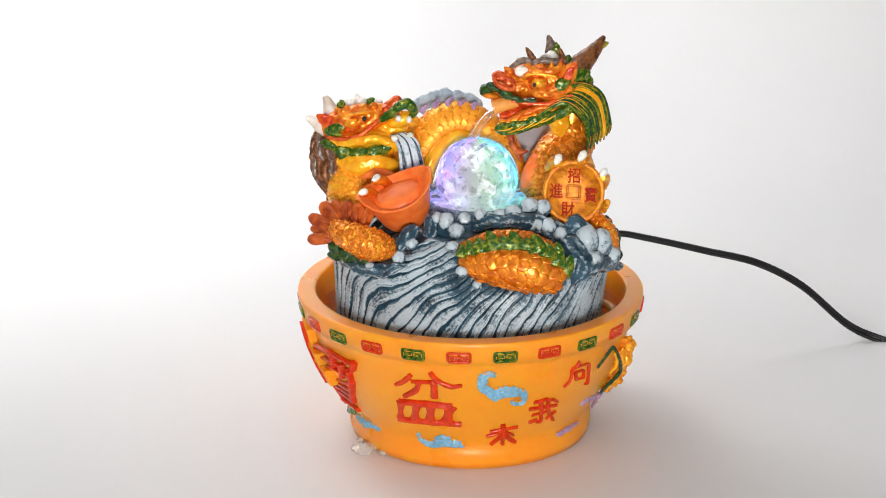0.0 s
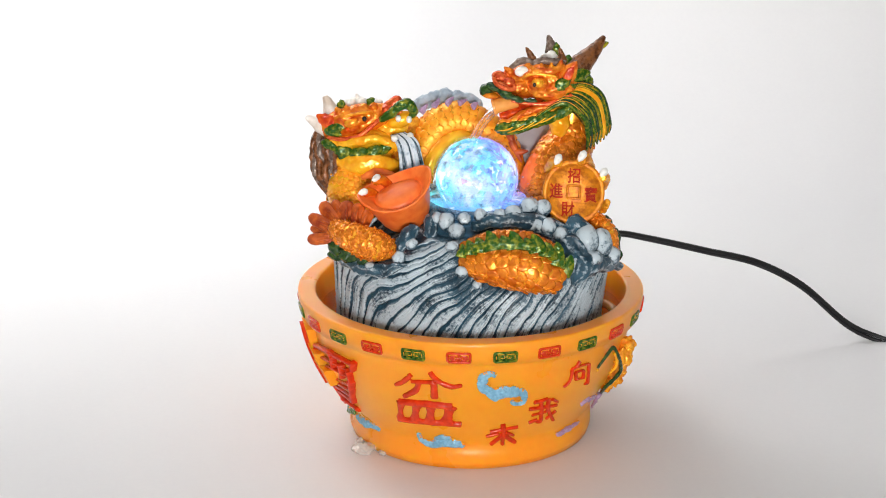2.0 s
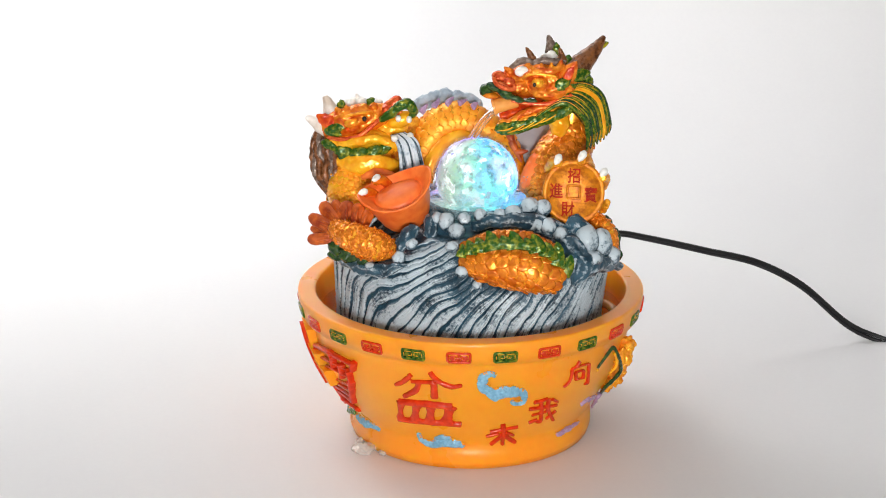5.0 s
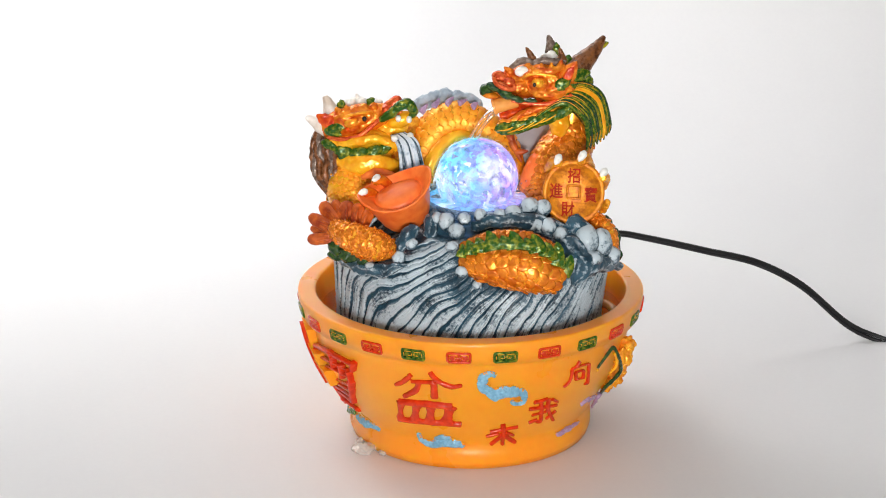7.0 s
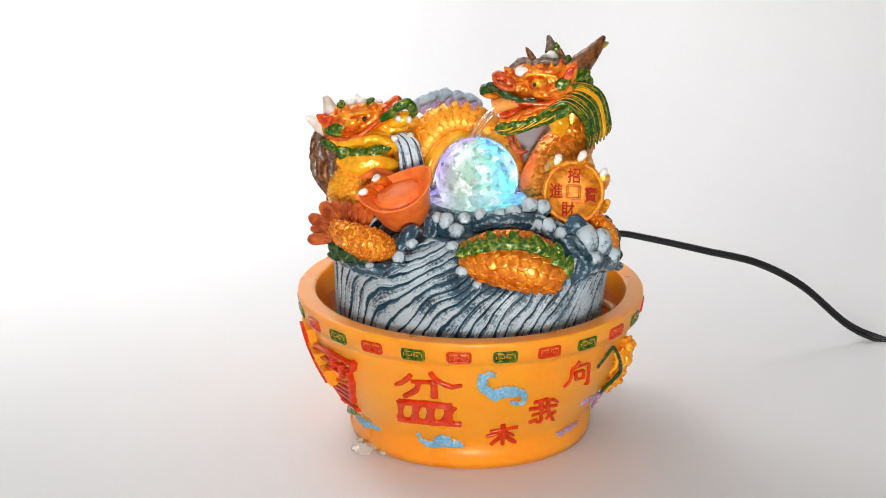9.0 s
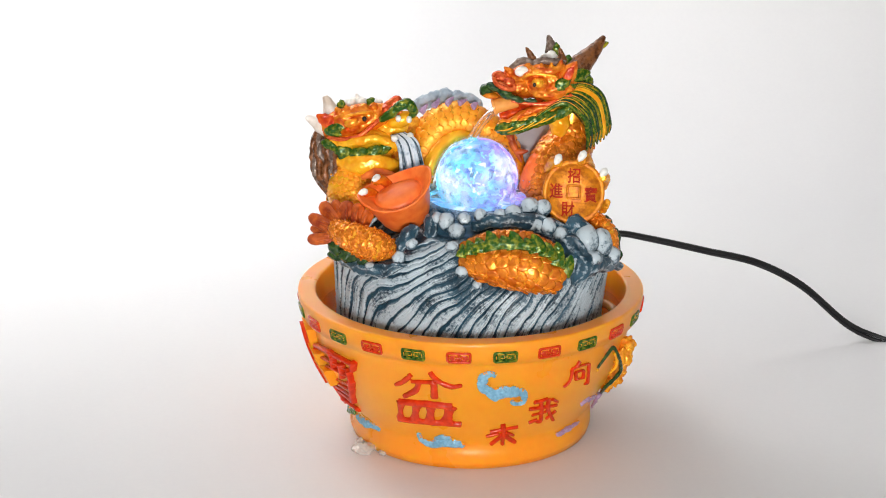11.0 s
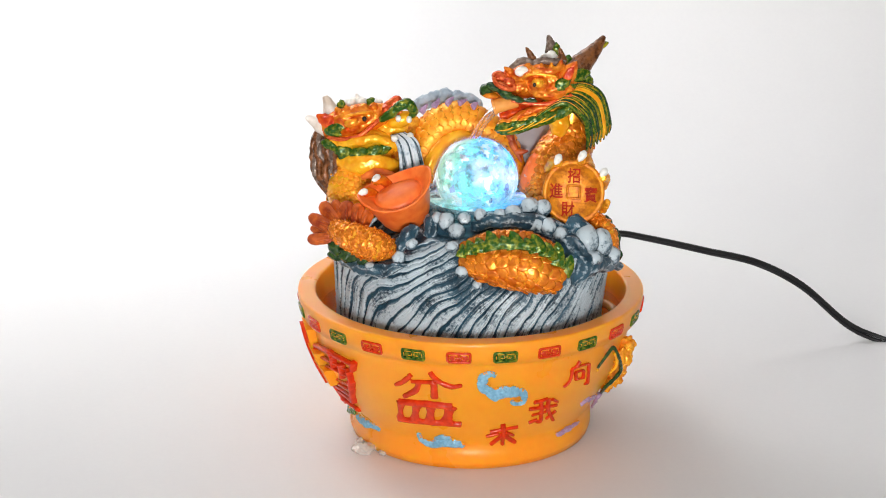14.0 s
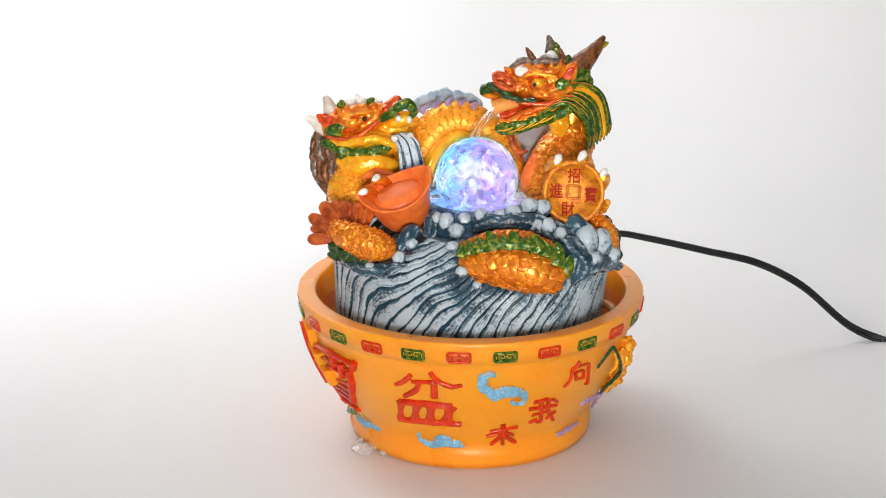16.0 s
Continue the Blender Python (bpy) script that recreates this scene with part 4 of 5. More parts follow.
for a, b, r in (((0.0224, -0.0110, 0.1847), (0.0123, -0.0100, 0.1815), 0.0033), ((0.0277, -0.0120, 0.1862), (0.0157, -0.0110, 0.1794), 0.0036), ((0.0321, -0.0125, 0.1870), (0.0214, -0.0120, 0.1797), 0.0036), ((0.0371, -0.0125, 0.1890), (0.0271, -0.0120, 0.1817), 0.0036), ((0.0422, -0.0125, 0.1903), (0.0328, -0.0120, 0.1836), 0.0036),
                ((0.0472, -0.0125, 0.1916), (0.0385, -0.0120, 0.1859), 0.0036), ((0.0522, -0.0125, 0.1935), (0.0435, -0.0120, 0.1882), 0.0033), ((0.0566, -0.0120, 0.1960), (0.0491, -0.0120, 0.1905), 0.0033)):
    beard.leaf(a, b, r, 0.55)
beard.tube([(0.0139, -0.0080, 0.1813), (0.0256, -0.0090, 0.1835), (0.0382, -0.0090, 0.1881), (0.0540, -0.0090, 0.1946)], [0.0023, 0.0029, 0.0029, 0.0026])
for a, b in (((0.0232, -0.0135, 0.1840), (0.0144, -0.0125, 0.1818)), ((0.0295, -0.0145, 0.1856), (0.0201, -0.0140, 0.1809)), ((0.0351, -0.0148, 0.1876), (0.0257, -0.0145, 0.1823)), ((0.0414, -0.0148, 0.1899), (0.0320, -0.0145, 0.1843)), ((0.0471, -0.0148, 0.1918), (0.0383, -0.0145, 0.1869))):
    part("gold_edging", Shape().tube([a, Vector(a).lerp(Vector(b), 0.5) + Vector((0, 0, -0.0006)), b], [0.0003, 0.0005, 0.0002], 6, 5), YELLOW, head, "thin gold edging")
part("beard", beard, GREEN, head, "scalloped green beard", 0.0005)
for i in range(20):
    k = i / 19
    sway = 0.0010 * math.sin(i * 2.1)
    line = [(0.0330 + 0.006 * k, -0.012 + 0.004 * k, 0.1870 + 0.0095 * k), (0.0500 + 0.008 * k, -0.0130 + 0.008 * k, 0.1975 + 0.0090 * k + sway * 0.6), (0.0620 + 0.0105 * k, -0.0115 + 0.012 * k, 0.1900 + 0.0105 * k), (0.0655 + 0.0122 * k + sway, -0.009 + 0.013 * k, 0.1790 + 0.0040 * k), (0.0650 + 0.0128 * k + sway, -0.008 + 0.013 * k, 0.1695 + 0.0050 * k + 1.8 * sway)]
    gilt = i in (13, 14, 15)
    if i % 3 == 1:
        thin = [(x, y - 0.0012, z + 0.0007) for x, y, z in line]
        part("gold_strand", Shape().tube(thin, [0.0001, 0.0002, 0.00028, 0.0002, 0.0001], 6, 8), GILT, neck, "thin gold strand")
    part("mane_strand", Shape().tube(line, [0.0009, 0.0013, 0.0015, 0.0014, 0.0004], 10, 8), YELLOW if gilt else (GREEN, DARKGREEN, OLIVE, DARKGREEN)[i % 4], neck, "gold mane strand" if gilt else "green mane strand")
part("nape", Shape().tube([(0.045, 0.002, 0.196), (0.060, 0.003, 0.194), (0.069, 0.004, 0.183), (0.069, 0.005, 0.172)], [0.0046, 0.0065, 0.0062, 0.0020], 14, 8, 0.5), DARKGREEN, neck)

spout = Shape().tube([(0.0255, -0.0060, 0.1978), (0.0182, -0.0070, 0.1960), (0.0122, -0.0080, 0.1943)], [0.0039, 0.0042, 0.0042], 20, 6)
spout.tube([(0.0135, -0.0080, 0.1947), (0.0120, -0.0080, 0.1943)], [0.0046, 0.0046], 20, 3)
part("spout", spout, SPOUT, fountain, "amber tube in the dragon's mouth")
# brown disc on the closed end, standing in for the bore's shade
part("bore_shade", Shape().tube([(0.0128, -0.0080, 0.1943), (0.0119, -0.0081, 0.1942)], [0.0029, 0.0029], 16, 2), BROWN, fountain, "dark disc standing in for the shade in the tube")

# added grey block, standing in for the shade seen through the gap
part("gap_shade", Shape().tube([(0.0325, 0.0300, 0.1371), (0.0330, 0.0320, 0.1538), (0.0336, 0.0340, 0.1686), (0.0340, 0.0340, 0.1822)], [0.0170, 0.0163, 0.0150, 0.0098], 24, 8), GREY, fountain, "plain grey block standing in for shade behind the dragons")

# ---- the second dragon ----
BODY_W = [(-0.0576, 0.0040, 0.1698), (-0.0624, 0.0000, 0.1559), (-0.0672, -0.0060, 0.1442), (-0.0622, -0.0140, 0.1315)]
BODY_WR = [0.0131, 0.0163, 0.0150, 0.0131]
west = part("west_body", Shape().tube(BODY_W, BODY_WR, 22, 10), YELLOW, fountain, "gold dragon neck with smooth yellow throat")
scale_pieces(west, BODY_W[1:], BODY_WR[1:], 0.0036, GOLDSCALE, jitter=0.2, lift=0.7)
part("throat", Shape().tube([(-0.0760, -0.0100, 0.1637), (-0.0649, -0.0155, 0.1629), (-0.0522, -0.0155, 0.1629), (-0.0415, -0.0100, 0.1607)], [0.0026, 0.0062, 0.0062, 0.0033], 16, 8, 0.6), YELLOW, west, "smooth yellow throat", 0.0007)
part("throat_ridge", Shape().tube([(-0.0617, -0.0180, 0.1557), (-0.0547, -0.0195, 0.1594), (-0.0458, -0.0185, 0.1572), (-0.0396, -0.0150, 0.1515)], [0.0013, 0.0026, 0.0029, 0.0016]), INGOT, west, "", 0.0005)
skull = Shape()
skull.tube([(-0.0838, -0.0020, 0.1804), (-0.0748, -0.0020, 0.1823), (-0.0620, -0.0020, 0.1856), (-0.0508, -0.0020, 0.1889), (-0.0390, -0.0020, 0.1902)], [0.0056, 0.0088, 0.0095, 0.0065, 0.0042], 20, 8)
skull.blob((-0.0644, -0.0060, 0.1866), (0.0144, 0.0062, 0.0075), (0, -8, 0), 0.3)
skull.blob((-0.0726, -0.0080, 0.1839), (0.0059, 0.0046, 0.0042), (0, 0, 0), 0.3)
skull.blob((-0.0616, -0.0100, 0.1883), (0.0042, 0.0026, 0.0033))
skull.tube([(-0.0672, -0.0115, 0.1907), (-0.0609, -0.0120, 0.1921), (-0.0553, -0.0100, 0.1922)], [0.0010, 0.0013, 0.0010])
for a, b in (((-0.0745, -0.0060, 0.1906), (-0.0763, -0.0060, 0.1938)), ((-0.0697, -0.0060, 0.1912), (-0.0706, -0.0060, 0.1951)), ((-0.0649, -0.0060, 0.1922), (-0.0649, -0.0060, 0.1958)), ((-0.0601, -0.0060, 0.1929), (-0.0598, -0.0060, 0.1961)), ((-0.0554, -0.0060, 0.1935), (-0.0538, -0.0060, 0.1965))):
    skull.spike(a, b, 0.0026)
head2 = part("dragon_head", skull, ORANGE, fountain, "orange dragon head with gaping jaw", 0.0004, uneven=0.0011)
part("face_gilding", Shape().blob((-0.0673, -0.0115, 0.1861), (0.0046, 0.0023, 0.0026), (0, -10, 0)).tube([(-0.0704, -0.0120, 0.1901), (-0.0646, -0.0130, 0.1917), (-0.0590, -0.0120, 0.1924)], [0.0007, 0.0010, 0.0007]), GOLD, head2)
part("pupil", Shape().blob((-0.0599, -0.0135, 0.1889), (0.0013, 0.0010, 0.0015)), PUPIL, head2)
part("nose", Shape().blob((-0.0446, -0.0060, 0.1951), (0.0069, 0.0042, 0.0039), (0, -35, 0)).blob((-0.0420, -0.0070, 0.1980), (0.0033, 0.0029, 0.0029)).blob((-0.0477, -0.0090, 0.1933), 0.0026), NOSE, head2, "glossy red nose", 0.0004, uneven=0.0006)
part("upper_lip", Shape().tube([(-0.0515, -0.0100, 0.1870), (-0.0457, -0.0110, 0.1912), (-0.0400, -0.0110, 0.1957), (-0.0356, -0.0090, 0.1965), (-0.0325, -0.0070, 0.1915), (-0.0344, -0.0060, 0.1880)], [0.0016, 0.0029, 0.0029, 0.0033, 0.0026, 0.0013], 12, 8), GREEN, head2, "green curled upper lip", 0.0005)
part("cheek", Shape().blob((-0.0461, -0.0010, 0.1801), (0.0111, 0.0059, 0.0065), (0, -15, 0)), YELLOW, head2, "", 0.0006)
part("palate", Shape().blob((-0.0402, -0.0040, 0.1861), (0.0085, 0.0046, 0.0046), (0, -20, 0)), YELLOW, head2)
part("mouth_line", Shape().tube([(-0.0808, -0.0100, 0.1775), (-0.0728, -0.0125, 0.1769), (-0.0632, -0.0135, 0.1791), (-0.0559, -0.0120, 0.1843), (-0.0496, -0.0100, 0.1896)], [0.0011, 0.0013, 0.0013, 0.0013, 0.0009]), NOSE, head2, "red lip line")
part("jaw", Shape().tube([(-0.0796, -0.0040, 0.1736), (-0.0684, -0.0060, 0.1725), (-0.0540, -0.0070, 0.1744), (-0.0428, -0.0080, 0.1707)], [0.0059, 0.0069, 0.0069, 0.0042], 16, 8).tube([(-0.0745, -0.0110, 0.1738), (-0.0632, -0.0140, 0.1763), (-0.0521, -0.0145, 0.1774), (-0.0414, -0.0120, 0.1718)], [0.0020, 0.0029, 0.0026, 0.0026]), YELLOW, head2, "yellow lower jaw", 0.0005)
for a, b in (((-0.0410, -0.0100, 0.1913), (-0.0410, -0.0100, 0.1883)), ((-0.0350, -0.0080, 0.1904), (-0.0351, -0.0080, 0.1872))):
    part("tooth", Shape().blob(b, (0.0016, 0.0013, 0.0020)), WHITE, head2, "rounded white tooth")
for a, b, r in (((-0.0848, -0.0080, 0.1740), (-0.0745, -0.0120, 0.1692), 0.0029), ((-0.0771, -0.0120, 0.1698), (-0.0649, -0.0140, 0.1678), 0.0036), ((-0.0746, -0.0120, 0.1652), (-0.0675, -0.0140, 0.1671), 0.0033), ((-0.0681, -0.0145, 0.1672), (-0.0569, -0.0165, 0.1704), 0.0039), ((-0.0591, -0.0155, 0.1682), (-0.0489, -0.0160, 0.1722), 0.0036), ((-0.0522, -0.0150, 0.1693), (-0.0433, -0.0140, 0.1737), 0.0033),
                ((-0.0825, -0.0080, 0.1793), (-0.0705, -0.0125, 0.1837), 0.0036), ((-0.0809, -0.0090, 0.1782), (-0.0724, -0.0125, 0.1792), 0.0026), ((-0.0734, -0.0020, 0.1922), (-0.0740, 0.0000, 0.1956), 0.0029), ((-0.0580, -0.0040, 0.1940), (-0.0541, -0.0040, 0.1973), 0.0029)):
    part("tuft", Shape().leaf(a, b, r, 0.55, (0, 0, 0.001)), GREEN, head2, "green leaf-like tuft", 0.0005)
part("ear", Shape().leaf((-0.0770, -0.0090, 0.1841), (-0.0871, -0.0080, 0.1898), 0.0042, 0.45), MOUTH, head2, "red ear", 0.0005)
for a, b, r in (((-0.0781, 0.0020, 0.1859), (-0.0828, 0.0040, 0.1979), 0.0049), ((-0.0820, 0.0000, 0.1785), (-0.0940, 0.0000, 0.1868), 0.0042), ((-0.0635, 0.0060, 0.1909), (-0.0650, 0.0060, 0.1988), 0.0020)):
    part("horn", Shape().spike(a, b, r, 1, (0, 0, 0.0006), 12, 0.3), BONE, head2, "cream-white horn", 0.0005, uneven=0.0008)
tuft = Shape()
for x in ((-0.0711, 0.0040, 0.1914), (-0.0670, 0.0050, 0.1931), (-0.0621, 0.0050, 0.1937), (-0.0573, 0.0040, 0.1927), (-0.0532, 0.0040, 0.1927), (-0.0750, 0.0040, 0.1907)):
    tuft.blob(x, 0.0036, lump=0.4)
part("brow_tuft", tuft, WHITE, head2, "white mane tuft", 0.0005)
for i in range(9):
    k = i / 8
    w = 0.0024 * math.sin(2.7 * i)
    line = [(-0.0850 + 0.012 * k, 0.002 - 0.006 * k, 0.1815 - 0.002 * k), (-0.0895 + 0.0125 * k + w, -0.002 - 0.007 * k, 0.1710 + w), (-0.0890 + 0.0135 * k - w, -0.004 - 0.006 * k, 0.1560 - w), (-0.0820 + 0.0095 * k + w, -0.006 - 0.006 * k, 0.1440 + 0.003 * k), (-0.0775 + 0.0075 * k, -0.007 - 0.006 * k, 0.1370 + 0.004 * k + w)]
    part("mane_strand", Shape().tube(line, [0.0013, 0.0020, 0.0020, 0.0016, 0.0005], 10, 8), (BROWN, TAUPE, BROWN)[i % 3], west, "brown mane strand", 0.0004, uneven=0.0014)
part("nape", Shape().blob((-0.0856, 0.0040, 0.1715), (0.0056, 0.0052, 0.0065), lump=0.4), BROWN, west)
for i in range(11):
    k = i / 10
    line = [(-0.0450 + 0.007 * k, -0.010 + 0.002 * k, 0.1785 + 0.0010 * k), (-0.0410 + 0.0100 * k, -0.0155 + 0.003 * k, 0.1740 + 0.0015 * k), (-0.0395 + 0.0120 * k + 0.0006 * math.sin(2.3 * i), -0.0185 + 0.004 * k, 0.1640), (-0.0390 + 0.0150 * k, -0.0200 + 0.004 * k, 0.1480)]
    part("water_fall_strand", Shape().tube(line, [0.0007, 0.0010, 0.0010, 0.0011], 10, 6), (FINWHITE, WAVE, FINWHITE, FINWHITE)[i % 4], fountain, "sculpted blue-white falling water")
part("fall_back", Shape().tube([(-0.0409, -0.0040, 0.1730), (-0.0364, -0.0080, 0.1707), (-0.0339, -0.0100, 0.1620), (-0.0326, -0.0120, 0.1526)], [0.0033, 0.0059, 0.0065, 0.0072], 14, 8, 0.5), WAVE, fountain)
for q in ((-0.0432, -0.0155, 0.1783), (-0.0344, -0.0100, 0.1782)):
    part("fall_bead", Shape().blob(q, 0.0020), WHITE, fountain, "white bead")

# ---- ingot ----


def ingot():
    c = Vector((-0.0409, -0.0420, 0.1541))
    m = Euler((radians(22), radians(-20), radians(8))).to_matrix()
    rings = []
    spec = [(0.28, -0.0240, 0.0), (0.42, -0.0234, 0.0), (0.56, -0.0212, 0.05), (0.68, -0.0172, 0.12), (0.80, -0.0108, 0.30), (0.90, -0.0035, 0.65), (0.985, 0.0, 0.95), (1.0, 0.0010, 1.0), (0.98, 0.0015, 1.0), (0.93, 0.0010, 0.92), (0.82, -0.0006, 0.62), (0.72, -0.0012, 0.40), (0.69, -0.0030, 0.36), (0.665, -0.0030, 0.32), (0.64, -0.0008, 0.26), (0.52, 0.0004, 0.14), (0.35, 0.0012, 0.05), (0.15, 0.0015, 0.0)]
    for k, h, rise in spec:
        ring = []
        for j in range(64):
            a = 2 * math.pi * j / 64
            x, y = math.cos(a), math.sin(a)
            grow = 1.0 if k > 0.9 else 0.94
            ring.append(c + m @ Vector((0.0216 * k * x * grow, 0.0158 * k * y, h + rise * 0.0062 * abs(x) ** 2.4)))
        rings.append(ring)
    part("ingot", Shape().grid(rings), INGOT, fountain, "orange-red boat-shaped ingot")


ingot()
claw = Shape().tube([(-0.0456, -0.0300, 0.1546), (-0.0501, -0.0340, 0.1596), (-0.0534, -0.0380, 0.1595)], [0.0026, 0.0029, 0.0023]).tube([(-0.0533, -0.0340, 0.1508), (-0.0572, -0.0400, 0.1542), (-0.0601, -0.0440, 0.1538)], [0.0026, 0.0026, 0.0020])
grip = part("claw_foot", claw, ORANGE, fountain, "orange claw gripping the ingot")
for a, b in (((-0.0510, -0.0360, 0.1621), (-0.0552, -0.0410, 0.1610)), ((-0.0576, -0.0440, 0.1560), (-0.0625, -0.0470, 0.1553))):
    part("claw", Shape().leaf(a, b, 0.0021, 0.8), WHITE, grip, "white claw")

# ---- tail and its fin ----
TAIL = [(-0.0432, -0.0570, 0.1262), (-0.0530, -0.0600, 0.1296), (-0.0652, -0.0560, 0.1331), (-0.0753, -0.0460, 0.1352)]
TAIL_R = [0.0042, 0.0090, 0.0080, 0.0046]
tail = part("tail", Shape().tube(TAIL, TAIL_R, 20, 8), GOLD, fountain, "gold scaled dragon tail")
scale_pieces(tail, TAIL, TAIL_R, 0.0027, COPPERSCALE, jitter=0.4, lift=0.8)
for a, b, r in (((-0.0742, -0.0440, 0.1293), (-0.0913, -0.0420, 0.1270), 0.0036), ((-0.0735, -0.0440, 0.1326), (-0.0906, -0.0380, 0.1396), 0.0039), ((-0.0729, -0.0430, 0.1349), (-0.0839, -0.0340, 0.1462), 0.0042), ((-0.0717, -0.0420, 0.1359), (-0.0767, -0.0320, 0.1473), 0.0033), ((-0.0691, -0.0430, 0.1362), (-0.0693, -0.0360, 0.1481), 0.0042), ((-0.0646, -0.0460, 0.1358), (-0.0619, -0.0400, 0.1477), 0.0039), ((-0.0608, -0.0480, 0.1352), (-0.0560, -0.0420, 0.1444), 0.0033), ((-0.0749, -0.0430, 0.1310), (-0.0900, -0.0360, 0.1320), 0.0029)):
    A, E = Vector(a), Vector(b)
    frond = Shape().tube([A, A.lerp(E, 0.35), A.lerp(E, 0.75), E.lerp(A, 0.08), E], [r * 0.5, r * 0.95, r, r * 0.75, r * 0.2], 14, 5, 0.5)
    for e in (-0.35, 0.0, 0.35):
        off = Vector((0, -r * 0.55, r * e * 1.5))
        frond.tube([Vector(a) + off * 0.5, Vector(a).lerp(Vector(b), 0.4) + off, Vector(a).lerp(Vector(b), 0.92) + off * 0.3], [0.0005, 0.0008, 0.0003], 6, 5)
    part("fin_frond", frond, RUST, tail, "rust-red tail fin frond", 0.00028, uneven=0.0005)
moss = Shape()
for x, r in (((-0.0737, -0.0440, 0.1227), 0.0046), ((-0.0671, -0.0520, 0.1214), 0.0042), ((-0.0591, -0.0580, 0.1208), 0.0036), ((-0.0755, -0.0400, 0.1175), 0.0033)):
    moss.blob(x, (r * 1.5, r, r), (0, 20, 0), 0.4)
part("tail_underside", moss, DARKGREEN, tail, "dark green underside", 0.0006)

# ---- body loop breaking through the waves ----
LOOP = [(-0.0062, -0.0660, 0.1234), (0.0042, -0.0720, 0.1231), (0.0194, -0.0745, 0.1224), (0.0332, -0.0745, 0.1191), (0.0473, -0.0700, 0.1127)]
LOOP_R = [0.0033, 0.0095, 0.0121, 0.0114, 0.0062]
loop = part("body_loop", Shape().tube(LOOP, LOOP_R, 22, 10, 0.8), GOLD, fountain, "gold scaled body loop")
scale_pieces(loop, LOOP, LOOP_R, 0.0062, COPPERSCALE, flat=0.8, lift=0.75)
RIDGE = [(-0.0064, -0.0600, 0.1279), (0.0105, -0.0620, 0.1331), (0.0289, -0.0620, 0.1325), (0.0430, -0.0600, 0.1273)]
ridge = part("back_ridge", Shape().tube(RIDGE, [0.0026, 0.0049, 0.0056, 0.0033], 14, 8), GOLD, fountain, "gold back ridge")
scale_pieces(ridge, RIDGE, [0.0026, 0.0049, 0.0056, 0.0033], 0.0042, COPPERSCALE)
spine = Shape().tube([(-0.0074, -0.0700, 0.1286), (0.0025, -0.0780, 0.1350), (0.0191, -0.0810, 0.1366), (0.0343, -0.0800, 0.1344), (0.0452, -0.0760, 0.1267), (0.0503, -0.0700, 0.1183)], [0.0016, 0.0023, 0.0023, 0.0026, 0.0026, 0.0016], 12, 8, 0.7)
for a, b, r in (((-0.0056, -0.0740, 0.1273), (-0.0062, -0.0720, 0.1344), 0.0039), ((-0.0014, -0.0770, 0.1296), (-0.0032, -0.0740, 0.1376), 0.0042), ((0.0040, -0.0790, 0.1315), (0.0016, -0.0760, 0.1395), 0.0046), ((0.0112, -0.0810, 0.1335), (0.0073, -0.0770, 0.1436), 0.0052), ((0.0172, -0.0820, 0.1344), (0.0149, -0.0780, 0.1414), 0.0046), ((0.0233, -0.0820, 0.1344), (0.0197, -0.0780, 0.1439), 0.0052), ((0.0287, -0.0820, 0.1338), (0.0276, -0.0780, 0.1401), 0.0046), ((0.0349, -0.0810, 0.1322), (0.0315, -0.0780, 0.1420), 0.0052), ((0.0398, -0.0800, 0.1293), (0.0387, -0.0760, 0.1369), 0.0049), ((0.0437, -0.0770, 0.1238), (0.0455, -0.0740, 0.1363), 0.0056), ((0.0483, -0.0730, 0.1173), (0.0535, -0.0700, 0.1279), 0.0049)):
    spine.spike(a, b, r, 0.35, (0.0008, 0, 0), 10, 0.05)
part("spine_fin", spine, GREEN, loop, "serrated green spine fin", 0.0004, uneven=0.0006)

# ---- coin ----


